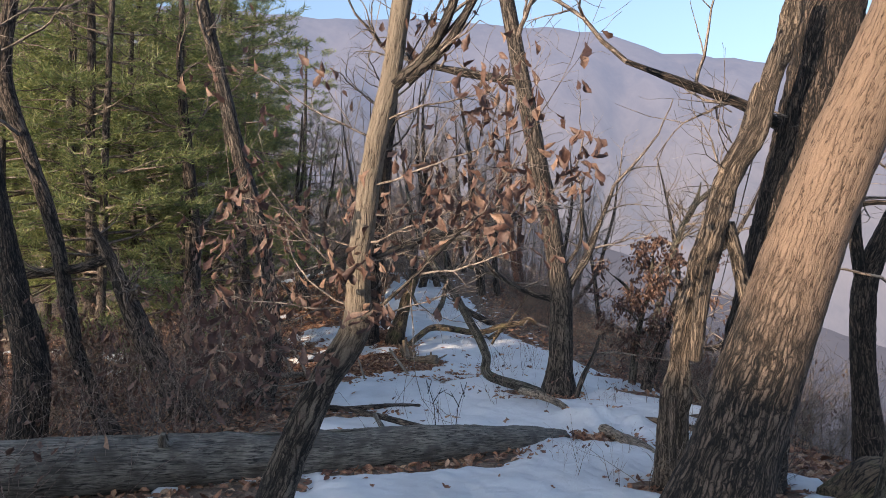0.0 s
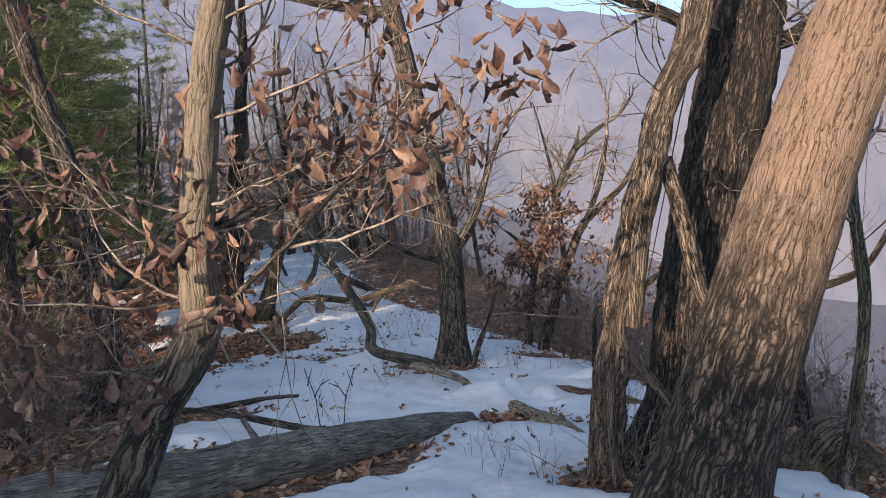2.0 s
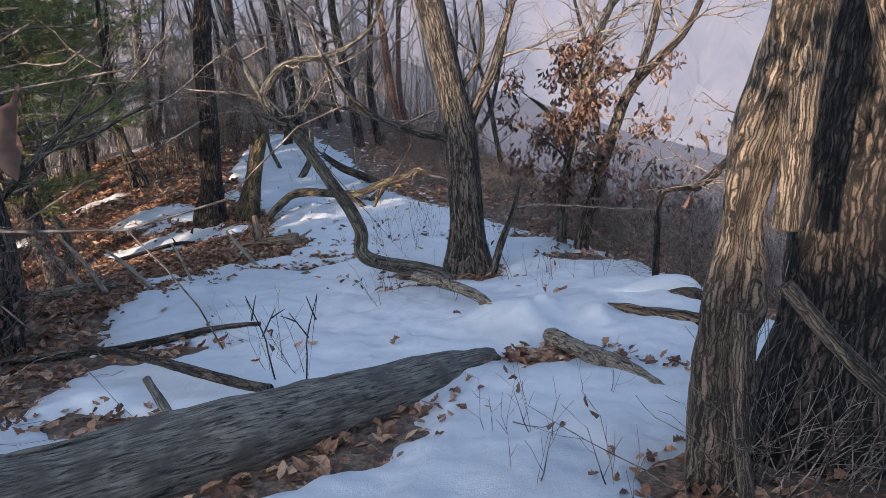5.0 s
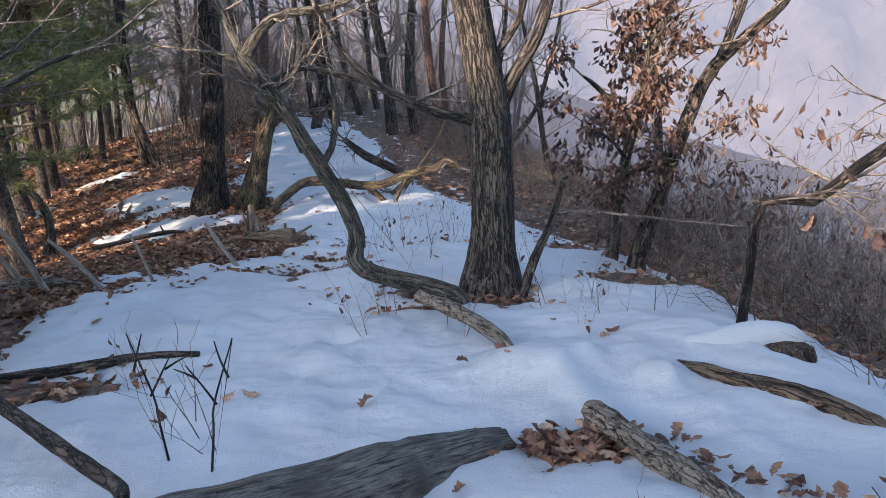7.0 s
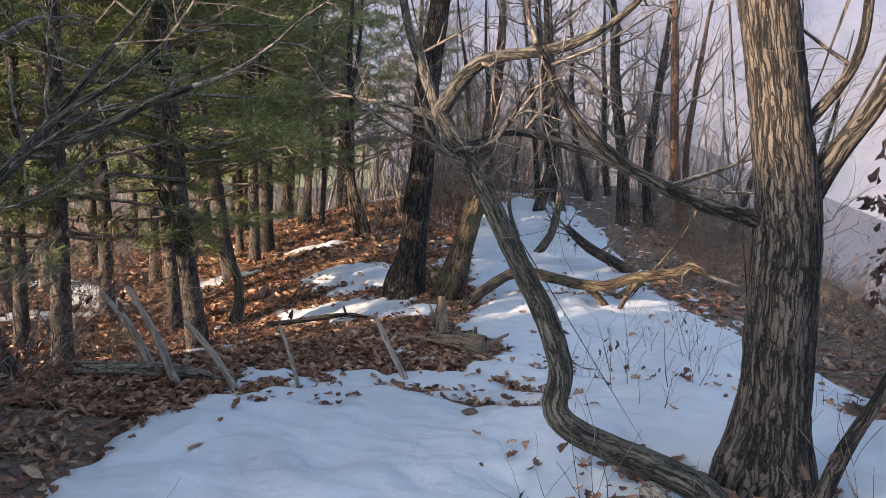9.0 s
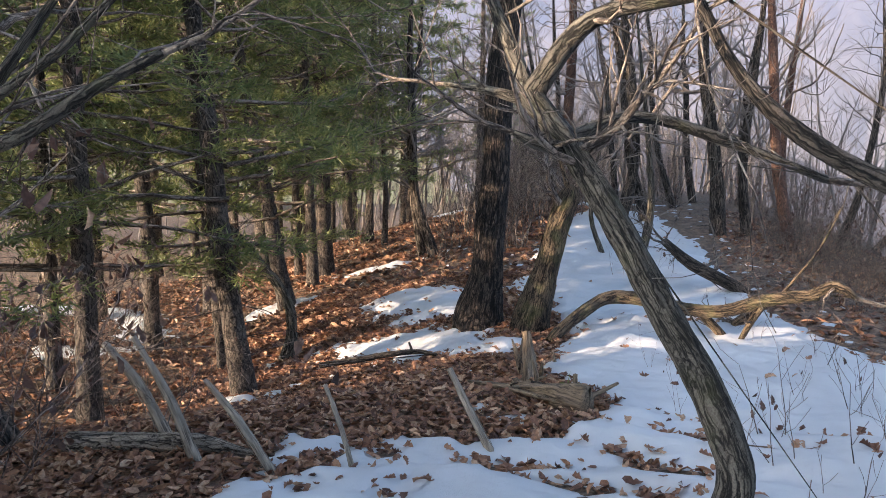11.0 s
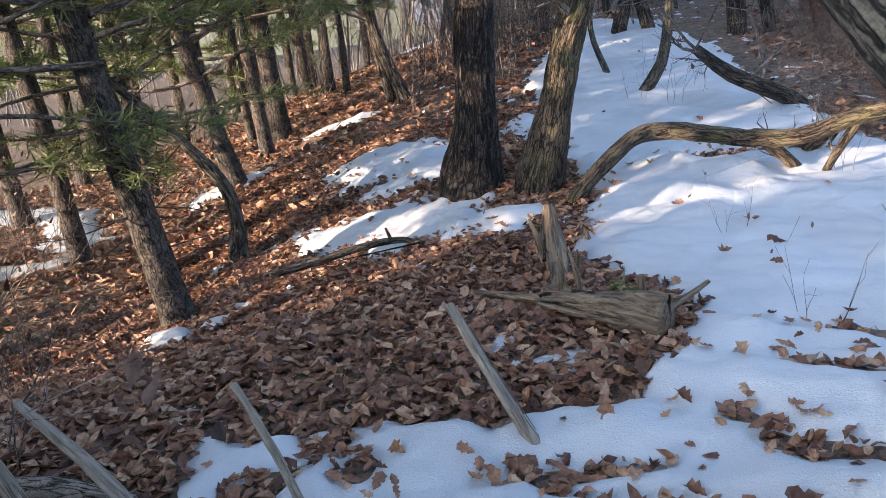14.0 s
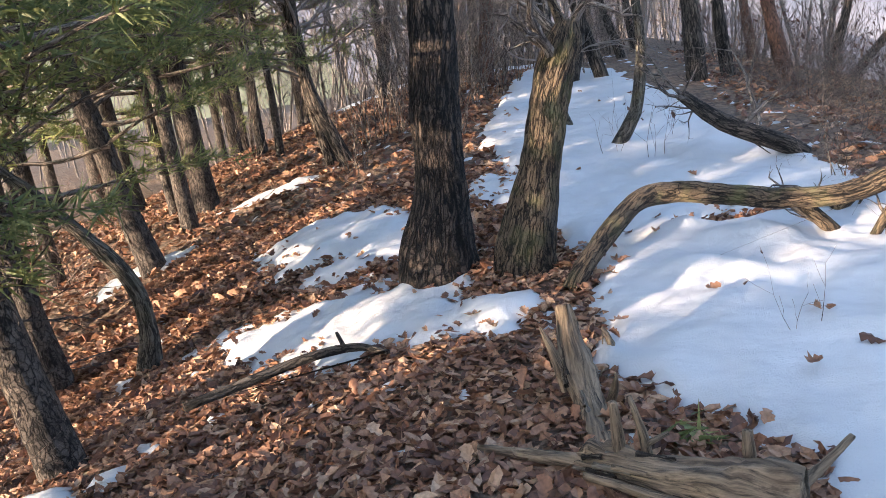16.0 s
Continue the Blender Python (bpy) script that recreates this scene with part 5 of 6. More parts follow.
for k in range(26):
    i, n = int(rr.integers(2, len(LOG_AXIS) - 12)), int(rr.integers(4, 10))
    a, strip = rr.uniform(-0.3, 2.4), []
    for q in LOG_AXIS[i:i + n]:
        a += rr.normal(0, 0.03)
        off = np.array([-0.45 * math.cos(a), -0.89 * math.cos(a), math.sin(a)]) * q[3] * 0.99
        strip.append((*(q[:3] + off), rr.uniform(0.006, 0.013)))
    w = Wood()
    w.tube(spline(strip, 0.03), 8, 0.004, 60, 0.1, knobs=0.6)
    w.obj("bark_flake", LOGWOOD if k % 3 else DEAD, log)
lying("rotten_log", "pale rotting branch half in the snow", [(1.62, 7.80, 0.26, 0.05), (1.66, 7.66, 0.265, 0.06), (1.77, 7.28, 0.27, 0.062), (1.85, 6.97, 0.27, 0.058), (1.91, 6.62, 0.26, 0.045), (1.89, 6.28, 0.24, 0.025)], DEAD_BARK, 18, 0.03, 30, 0.1, knobs=0.4)
lying("broken_plank", "split orange-brown log end under snow", [(2.17, 8.25, 0.28, 0.02), (2.26, 8.16, 0.27, 0.045), (2.38, 8.03, 0.25, 0.065), (2.57, 7.79, 0.24, 0.075), (2.69, 7.53, 0.22, 0.075), (2.80, 7.28, 0.16, 0.05)], ROT_BARK, 14, 0.016, 30, 0.08, knobs=0.3)
lying("snowy_stump", "dark rotten stump capped with snow", [(2.76, 8.50, -0.08, 0.26), (2.76, 8.49, 0.12, 0.235), (2.75, 8.49, 0.28, 0.19)], ROT_BARK, 34, 0.03, 22, 0.2, knobs=0.4, category="stump")
lying("snow_cap", "rounded cap of old snow on a rotten stump", [(2.12, 8.48, 0.22, 0.05), (2.38, 8.50, 0.26, 0.085), (2.58, 8.50, 0.29, 0.085), (2.74, 8.50, 0.305, 0.08), (2.88, 8.50, 0.29, 0.07), (2.98, 8.50, 0.25, 0.03)], SNOW, 26, knobs=0.4, category="snow")
lying("mossy_root", "mossy rotten root mass on the slope edge", [(2.90, 5.65, 0.21, 0.16), (3.15, 5.81, 0.31, 0.22), (3.46, 5.96, 0.22, 0.2), (3.87, 6.07, 0.03, 0.12)], MOSS_BARK, 22, 0.04, 16, 0.4, knobs=0.5, category="root")
lying("lichen_branch", "lichen-grey dead branch fallen before the oak", [(1.43, 8.49, 0.27, 0.026), (1.37, 8.80, 0.30, 0.036), (1.27, 9.06, 0.31, 0.042), (1.13, 9.37, 0.32, 0.046), (0.99, 9.77, 0.28, 0.046)], DEAD_BARK, 14, 0.012, 40, 0.12, knobs=0.4, category="branch")
lying("half_buried_stick", "dark stick half under leaves and snow", [(-0.27, 8.9, top(-0.27, 8.9) + 0.01, 0.018), (-0.63, 8.95, top(-0.63, 8.95) + 0.015, 0.027), (-0.99, 8.84, top(-0.99, 8.84) + 0.015, 0.03), (-1.45, 8.81, top(-1.45, 8.81) + 0.01, 0.03), (-2.04, 8.78, top(-2.04, 8.78), 0.026)], OAK_BARK, 12, 0.01, 30, 0.1, knobs=0.3, category="branch")
lying("propped_branch", "dark dead branch resting on the log", [(-0.04, 6.98, 0.45, 0.02), (-0.13, 7.18, 0.39, 0.028), (-0.40, 7.48, 0.375, 0.03), (-0.69, 7.80, 0.37, 0.03), (-1.10, 8.26, 0.34, 0.026), (-1.45, 8.62, 0.29, 0.018)], OAK_BARK, 12, 0.008, 30, 0.1, category="branch")
STUMP_LOG = [(-0.64, 12.54, 0.22, 0.04), (-0.56, 12.46, 0.245, 0.062), (-0.40, 12.35, 0.26, 0.08), (-0.24, 12.27, 0.265, 0.088), (-0.12, 12.21, 0.26, 0.08)]
stump_log = lying("stump_log", "short rotten log with snapped branch stubs beside the path", STUMP_LOG, ROT, 40, 0.05, 22, 0.14, knobs=0.7, step=0.02,
      stubs=[[(-0.54, 12.46, 0.24, 0.02), (-0.54, 12.46, 0.36, 0.018), (-0.545, 12.46, 0.46, 0.014)], [(-0.46, 12.45, 0.24, 0.018), (-0.47, 12.45, 0.36, 0.015), (-0.50, 12.45, 0.48, 0.008)], [(-0.46, 12.44, 0.34, 0.008), (-0.40, 12.46, 0.36, 0.004)],
             [(-0.21, 12.33, 0.24, 0.018), (-0.21, 12.35, 0.33, 0.017), (-0.21, 12.36, 0.41, 0.015)], [(-0.16, 12.23, 0.28, 0.018), (-0.06, 12.30, 0.32, 0.015), (0.05, 12.38, 0.37, 0.009)],
             [(-0.60, 12.51, 0.24, 0.026), (-0.78, 12.57, 0.24, 0.022), (-0.98, 12.66, 0.23, 0.01)], [(-0.64, 12.40, 0.27, 0.012), (-0.46, 12.27, 0.28, 0.014), (-0.26, 12.17, 0.27, 0.008)]])
BROKEN = [(-0.58, 12.70, 0.13, 0.06), (-0.61, 12.90, 0.18, 0.06), (-0.65, 13.10, 0.24, 0.062), (-0.68, 13.22, 0.36, 0.048), (-0.69, 13.28, 0.48, 0.026)]
broken_stump = lying("broken_stump", "splintered rotten stump with torn orange wood", BROKEN, ROT, 30, 0.04, 24, 0.1, knobs=0.6, step=0.025, category="stump",
      stubs=[[(-0.70, 13.12, 0.2, 0.026), (-0.74, 13.14, 0.34, 0.019), (-0.78, 13.16, 0.44, 0.007)], [(-0.56, 13.05, 0.15, 0.022), (-0.53, 13.0, 0.25, 0.016), (-0.52, 12.95, 0.33, 0.006)], [(-0.57, 13.3, 0.14, 0.022), (-0.52, 13.5, 0.2, 0.018), (-0.55, 13.7, 0.22, 0.009)]])
for host, count, axis in ((stump_log, 12, STUMP_LOG), (broken_stump, 10, BROKEN)):
    axis = spline(axis, 0.02)
    for k in range(count):
        i, n = int(rr.integers(0, len(axis) - 9)), int(rr.integers(5, 9))
        a, strip = rr.uniform(-0.4, 3.5), []
        side = unit(np.cross(axis[i + 3, :3] - axis[i, :3], (0.1, 0.2, 1.0)))
        for j, q in enumerate(axis[i:i + n]):
            off = side * math.cos(a) + np.array([0, 0, 1]) * math.sin(a)
            strip.append((*(q[:3] + off * q[3] * 0.97), rr.uniform(0.007, 0.013) * (1 - 0.09 * j)))
        w = Wood()
        w.tube(spline(strip, 0.02), 7, 0.004, 60, 0.1, knobs=0.7)
        w.obj("splinter", (ROT, DEAD, SPLIT)[k % 3], host)
lying("dead_stick", "crooked dark stick lying on the leaves", [(-2.55, 13.55, 0.02, 0.026), (-2.30, 13.78, 0.04, 0.027), (-2.06, 13.96, 0.07, 0.026), (-1.80, 13.97, 0.11, 0.022), (-1.58, 13.82, 0.13, 0.014)], OAK_GREY, 10, 0.006, 40, 0.1, category="branch", stubs=[[(-1.86, 13.98, 0.12, 0.011), (-1.90, 14.02, 0.18, 0.007)]])
lying("ground_log", "pale dead log end at the snow's edge", [(-2.65, 10.84, top(-2.65, 10.84) + 0.05, 0.06), (-2.2, 10.96, top(-2.2, 10.96) + 0.05, 0.055), (-1.95, 11.02, top(-1.95, 11.02) + 0.05, 0.045), (-1.69, 11.05, top(-1.69, 11.05) + 0.03, 0.014)], DEAD_BARK, 14, 0.012, 34, 0.08)
for pts in ([(-0.46, 11.4, 0.12, 0.027), (-0.63, 11.55, 0.29, 0.024), (-0.84, 11.75, 0.53, 0.019)], [(-1.14, 11.08, 0.15, 0.017), (-1.21, 11.08, 0.38, 0.015), (-1.29, 11.08, 0.57, 0.013)], [(-1.49, 10.9, 0.16, 0.026), (-1.67, 10.9, 0.4, 0.023), (-1.86, 10.9, 0.59, 0.014)],
            [(-1.92, 10.9, 0.16, 0.034), (-2.07, 10.9, 0.48, 0.026), (-2.28, 10.9, 0.78, 0.013)], [(-2.13, 11.0, 0.18, 0.036), (-2.33, 11.0, 0.5, 0.028), (-2.55, 11.0, 0.71, 0.018)]):
    t = thing("broken_sapling_stem", (pts[0][0], pts[0][1], gz(pts[0][0], pts[0][1])), "snapped grey sapling stem slanting out of the snow", "branch", "snapped stems at the snow's edge")
    w = Wood()
    w.tube(spline([(pts[0][0] - 0.25 * (pts[1][0] - pts[0][0]), pts[0][1], top(pts[0][0], pts[0][1]) - 0.1, pts[0][3] * 0.8)] + [(a, b, c, r * 0.9) for a, b, c, r in pts], 0.025), 12, 0.008, 50, 0.08, knobs=0.45)
    w.obj("stem", SNAG, t)
lying("leaning_dead_branch", "crooked dead branch slanting over the slope", [(-3.62, 14.9, -0.3, 0.09), (-3.55, 14.9, 0.0, 0.065), (-3.62, 14.9, 0.38, 0.053), (-4.04, 14.9, 0.87, 0.047), (-4.35, 14.9, 1.17, 0.039), (-4.9, 14.9, 1.7, 0.025)], SAP_BARK, 12, 0.01, 30, 0.12, knobs=0.3, category="dead tree")
lying("slope_limb", "dark fallen limb on the snowy slope", [(2.63, 12.47, -0.08, 0.05), (2.96, 12.48, -0.31, 0.055), (3.40, 12.51, -0.48, 0.055), (4.16, 12.57, -0.67, 0.05)], DARK_BARK, 12, 0.01, 30, 0.1, category="branch")
lying("pale_branch", "pale dead branch caught in the brush", [(2.01, 11.21, 0.53, 0.013), (2.33, 10.70, 0.67, 0.015), (2.62, 10.18, 0.70, 0.01), (3.25, 9.78, 0.66, 0.006)], TWIG, 8, category="branch")
lying("side_shoot", "thin trunk shoot leaning at the oak's foot", [(1.74, 10.21, 0.04, 0.042), (1.87, 10.24, 0.40, 0.036), (2.00, 10.25, 0.67, 0.026), (2.09, 10.27, 0.97, 0.015)], OAK_GREY, 10, 0.005, 40, 0.1, category="branch")

# ---- pines on the slope ----
def needle_tufts(pos, way, rng, n=8, length=0.14):
    """Tufts of needles round their twigs' ends: thin triangles."""
    m = len(pos)
    d = way[:, None] * 0.75 + rng.normal(0, 0.55, (m, n, 3))
    d /= np.linalg.norm(d, axis=2)[..., None]
    side = np.cross(d, rng.normal(0, 1, (m, n, 3)))
    side /= np.linalg.norm(side, axis=2)[..., None] + 1e-9
    a = pos[:, None] + rng.normal(0, 0.025, (m, n, 3))
    tip = a + d * (length * rng.uniform(0.7, 1.2, (m, n, 1)))
    co = np.stack([a - side * 0.0075, a + side * 0.0075, tip], 2).reshape(-1, 3)
    return co, np.arange(len(co)).reshape(-1, 3)


def pine_crown(seed, height, low):
    """Boughs and needles of a pine whose trunk stands at the origin."""
    rng = np.random.default_rng(seed)
    w, P, D = Wood(), [], []
    z = low
    while z < height:
        k = (z - low) / (height - low)
        for a in rng.uniform(0, 6.28) + np.arange(4) * 1.57 + rng.normal(0, 0.3, 4):
            if rng.random() < 0.22:
                continue
            L = (1.9 - 1.45 * k) * rng.uniform(0.6, 1.15)
            p, d = np.array([0, 0, z + rng.normal(0, 0.08)]), unit(np.array([math.cos(a), math.sin(a), rng.uniform(-0.12, 0.28)]))
            line = [(*p, 0.02 * (1.2 - k))]
            n = max(4, int(L / 0.16))
            for i in range(n):
                d = unit(d + rng.normal(0, 0.09, 3) + np.array([0, 0, 0.012]))
                p = p + d * L / n
                line.append((*p, 0.02 * (1.2 - k) * (1 - 0.85 * (i + 1) / n)))
                if i > n * 0.3:
                    for s in (-1, 1):
                        if rng.random() < 0.8:
                            q = unit(d + s * np.cross(d, [0, 0, 1]) * rng.uniform(0.6, 1.1) + rng.normal(0, 0.12, 3))
                            ln = rng.uniform(0.14, 0.42) * (1.2 - 0.6 * i / n)
                            w.tube(np.array([(*p, 0.006), (*(p + q * ln), 0.002)]), 3, cap=False)
                            for f in (0.45, 0.75, 1.0):
                                P.append(p + q * ln * f), D.append(unit(q + np.array([0, 0, 0.25])))
            P.append(p), D.append(d)
            w.tube(np.array(line), 4, cap=False)
        z += rng.uniform(0.2, 0.36)
    co, faces = needle_tufts(np.array(P), np.array(D), rng)
    return w, co, faces


CROWNS = []
for k in range(4):
    holder = thing("pine_pattern", (0, 0, 0), "", "")
    w, co, faces = pine_crown(300 + k, (8.6, 7.6, 9.2, 7.0)[k], (1.8, 1.45, 1.9, 1.35)[k])
    b = w.obj("bough_frame", TWIG, holder)
    n = raw("foliage", co, faces, NEEDLE, holder)
    CROWNS.append((b.data, n.data))
    for ob in (b, n, holder):
        bpy.data.objects.remove(ob)
PINES = [(-3.30, 13.55, 0.105, -0.14, 0.0), (-4.42, 15.0, 0.095, -0.12, 0.0), (-5.39, 19.48, 0.15, -0.03, 0), (-6.24, 20.13, 0.07, -0.02, 0), (-8.17, 22.21, 0.16, -0.08, 0), (-8.17, 17.26, 0.12, -0.05, 0), (-5.82, 15.55, 0.10, -0.07, 0), (-4.79, 17.05, 0.115, -0.2, 0),
         (-5.05, 18.35, 0.09, -0.05, 0.02), (-4.32, 12.82, 0.10, -0.03, 0), (-6.03, 12.21, 0.11, 0.0, 0), (-4.99, 10.82, 0.10, -0.02, 0), (-7.19, 13.58, 0.12, 0.03, 0), (-10.44, 16.46, 0.13, 0.02, 0), (-6.84, 18.23, 0.1, -0.03, 0), (-9.31, 19.80, 0.12, 0, 0),
         (-7.39, 24.83, 0.13, 0, 0), (-10.27, 24.30, 0.13, 0, 0), (-12.36, 20.88, 0.13, 0, 0), (-6.12, 23.20, 0.09, 0.02, 0), (-8.98, 28.66, 0.13, 0, 0), (-13.10, 26.66, 0.14, 0, 0), (-4.69, 10.32, 0.07, 0.02, 0.0), (-5.55, 13.70, 0.08, -0.03, 0),
         (-11.24, 32.00, 0.14, 0, 0), (-6.36, 34.01, 0.13, 0, 0), (-6.9, 11.6, 0.1, 0.02, 0), (-5.9, 10.1, 0.08, 0, 0), (-7.1, 15.2, 0.1, -0.03, 0),
         (-8.6, 24.5, 0.14, 0, 0), (-11.2, 22.5, 0.15, 0, 0), (-10.2, 28.0, 0.15, 0, 0), (-13.2, 25.0, 0.15, 0, 0), (-12.2, 30.0, 0.15, 0, 0), (-15.8, 28.5, 0.16, 0, 0), (-8.0, 30.5, 0.14, 0, 0)]
rng = np.random.default_rng(9)
for i, (x, y, r, lx, ly) in enumerate(PINES):
    z = gz(x, y)
    t = thing("pine_tree", (x, y, z), "slender green pine with dark bare lower trunk" if lx > -0.1 else "leaning green pine with dark bare lower trunk", "pine tree", "pines on the slope")
    tall = 1.4 if y > 15 and x < -5.7 else 1.0
    H = (8.6, 7.6, 9.2, 7.0)[i % 4] * tall
    pts = [(x, y, z - 0.15, r * 1.35), (x, y, z + 0.06, r * 1.15)] + [(x + lx * h + rng.normal(0, 0.012), y + ly * h + rng.normal(0, 0.012), z + h, r * (1 - 0.085 * h / tall)) for h in (0.6, 1.4, 2.4, 3.6, 5.0, 6.4, H * 0.98)]
    w = Wood()
    near = y < 17 and x > -7
    w.tube(spline(pts, 0.05 if near else 0.2), 30 if near else 10, 0.010 if near else 0.0, 26, 0.35)
    if near:
        for k in range(16):
            a, h = rng.uniform(0, 6.28), rng.uniform(0.5, 2.6)
            grow(w, rng, (x + lx * h, y + ly * h, z + h), (math.cos(a), math.sin(a), rng.uniform(-0.3, 0.3)), rng.uniform(0.25, 0.9), 0.008, 1, up=0, wild=0.25, kids=3, sides=3)
    w.obj("trunk", PINE_BARK, t)
    tilt = Matrix.Shear("XY", 4, (lx, ly))
    for name, me in zip(("bough_frame", "foliage"), CROWNS[i % 4]):
        ob = tagged(new(name, me), kind="stuff")
        ob.parent = t
        ob.matrix_local = tilt @ Matrix.Rotation(i * 1.9, 4, "Z") @ Matrix.Diagonal((tall, tall, tall, 1))

# ---- brush ----
def shrub_pattern(seed, stems, length, level, leaves, leaf_size, thick=0.006, up=0.25, wide=0.5, mat=TWIG_RED, kids=4, wild=0.28):
    rng = np.random.default_rng(seed)
    w, tips = Wood(), []
    for k in range(stems):
        a, s = rng.uniform(0, 6.28), rng.uniform(0.1, 1)
        grow(w, rng, (0.12 * math.cos(a), 0.12 * math.sin(a), -0.06), (math.cos(a) * s * wide, math.sin(a) * s * wide, rng.uniform(0.5, 1)), length * rng.uniform(0.6, 1.2), thick * rng.uniform(0.7, 1.4), level, up=up, wild=wild, kids=kids, sides=3, tips=tips, seg=0.17)
    holder = thing("pattern", (0, 0, 0), "", "")
    res = [("brushwood", w.obj("brushwood", mat, holder))]
    if leaves:
        pick = rng.integers(0, len(tips), leaves)
        pos = np.array([tips[i][0] for i in pick]) + rng.normal(0, 0.03, (leaves, 3))
        co, faces = scatter_leaves(pos, rng.uniform(0.6, 1.3, leaves) * leaf_size, rng, hang=True)
        res.append(("foliage", raw("foliage", co, faces, HANG, holder, True)))
    data = [(n, o.data) for n, o in res]
    for _, o in res:
        bpy.data.objects.remove(o)
    bpy.data.objects.remove(holder)
    return data


THICKET = [shrub_pattern(500 + k, 8, 1.3, 2, 46, 0.07, up=0.06, wide=1.2, wild=0.42, kids=4, mat=TWIG_RED if k % 2 else TWIG) for k in range(5)]
LEAFY = [shrub_pattern(520 + k, 6, 1.5, 2, 260, 0.085, thick=0.008, up=0.12, wide=0.8, wild=0.36, kids=5, mat=TWIG) for k in range(4)]
BARE = [shrub_pattern(580 + k, 7, 1.2, 2, 8, 0.065, up=0.06, wide=1.2, wild=0.42, kids=5, mat=TWIG_RED if k % 2 else TWIG) for k in range(4)]
UPRIGHT = [shrub_pattern(540 + k, 12, 2.2, 1, 0, 0.08, thick=0.008, up=0.4, wide=0.3, kids=5, mat=TWIG) for k in range(3)]
SPRIG = [shrub_pattern(560 + k, 3, 0.5, 1, 2, 0.06, thick=0.0035, up=0.3, wide=0.35, kids=3) for k in range(4)]


def plant(kind, x, y, scale, turn, name, label, group, category="shrub"):
    t = thing(name, (x, y, top(x, y)), label, category, group)
    for n, me in kind:
        ob = tagged(new(n, me), kind="stuff")
        ob.parent = t
    t.matrix_basis = Matrix.LocRotScale((x, y, top(x, y)), Euler((0, 0, turn)), (scale, scale, scale))
    return t


def clear(x, y, room):
    """Keeps brush off the walked line and the open snow."""
    line_x = np.interp(y, [0, 3, 5, 6.5, 8, 10.5], [0, 0.1, 0.85, 0.8, -0.05, -0.68])
    return not (y < 12 and abs(x - line_x) < room)


rng = np.random.default_rng(41)
ZONES = [(-5.4, -1.9, 7.4, 11.0, 20, "T"), (-4.6, -1.8, 7.0, 9.6, 9, "B"), (-5.5, -2.2, 7.4, 10.6, 11, "L"), (-9.0, -4.5, 9.0, 18.0, 14, "T"), (-3.2, -1.75, 17.5, 27.0, 32, "U"), (-1.9, 0.3, 22.5, 30.0, 18, "U"), (-9.0, -2.5, 22.0, 34.0, 14, "U"), (3.3, 5.0, 9.2, 14.0, 22, "S"), (3.2, 4.8, 9.0, 14.0, 3, "L"),
         (3.2, 5.4, 10.5, 17.0, 16, "B"), (2.2, 5.0, 12.5, 20.0, 34, "S"), (1.5, 5.5, 16.0, 26.0, 32, "S"), (1.4, 4.5, 19.0, 27.0, 18, "T"), (2.9, 6.5, 7.0, 13.0, 14, "S"), (1.1, 3.4, 16.0, 23.0, 42, "S"), (1.2, 4.5, 21.0, 30.0, 12, "U"), (4.5, 9.5, 6.0, 22.0, 10, "S"), (3.6, 7.0, 3.5, 8.5, 12, "S"), (4.5, 8.5, 8.0, 17.0, 4, "L"), (4.5, 9.0, 8.0, 20.0, 24, "S"), (3.4, 5.2, 8.6, 12.5, 12, "B"), (4.8, 7.5, 9.0, 16.0, 14, "B"), (3.8, 5.4, 9.0, 12.5, 3, "T"), (-4.6, -2.6, 3.0, 6.2, 6, "T"), (-3.2, -1.9, 9.2, 11.2, 4, "T"), (-4.0, -2.0, 11.0, 12.6, 4, "S")]
for x0, x1, y0, y1, n, kind in ZONES:
    for k in range(n):
        x, y = rng.uniform(x0, x1), rng.uniform(y0, y1)
        if not clear(x, y, 1.0 if kind == "S" else 1.95):
            continue
        pats, name, label = {"S": (BARE, "low_brush", "low tangled leafless grey-brown brush"), "T": (THICKET, "thicket_shrub", "tangled leafless reddish-brown brush"), "L": (LEAFY, "oak_shrub", "oak shrub with clinging rust-brown leaves"), "B": (BARE, "bare_shrub", "spreading bare grey-brown shrub"), "U": (UPRIGHT, "upright_shrub", "dense clump of thin upright bare stems")}[kind]
        plant(pats[int(rng.integers(len(pats)))], x, y, rng.uniform(0.4, 0.75) if kind == "S" else rng.uniform(0.7, 1.2), rng.uniform(0, 6.28), name, label, name.replace("_", " ") + "s on the ridge")
SPRIGS = [(-0.02, 7.77), (0.13, 7.71), (-0.42, 8.43), (0.68, 9.27), (0.84, 9.57), (1.10, 9.16), (1.93, 9.68), (2.08, 9.88), (2.24, 9.47), (2.39, 10.09), (1.99, 9.27), (2.55, 9.68), (1.05, 11.19), (0.93, 11.52), (1.26, 11.77), (1.46, 12.08), (0.95, 12.29), (1.78, 11.49), (1.50, 12.74), (1.21, 13.01), (1.58, 13.39), (0.42, 12.36), (0.68, 12.03), (1.22, 6.37), (0.92, 5.95), (1.53, 6.68), (1.37, 5.74), (1.02, 6.57),
          (0.27, 13.49), (-0.21, 18.43), (0.22, 17.97), (0.04, 17.41), (0.40, 18.44), (-0.34, 17.50), (1.93, 10.91), (2.20, 11.60), (1.36, 14.01), (1.04, 14.84)]
for x, y in SPRIGS:
    plant(SPRIG[int(rng.integers(4))], x, y, rng.uniform(0.6, 1.1), rng.uniform(0, 6.28), "bare_sprig", "thin bare sprig standing in the snow", "sprigs in the snow", "plant")

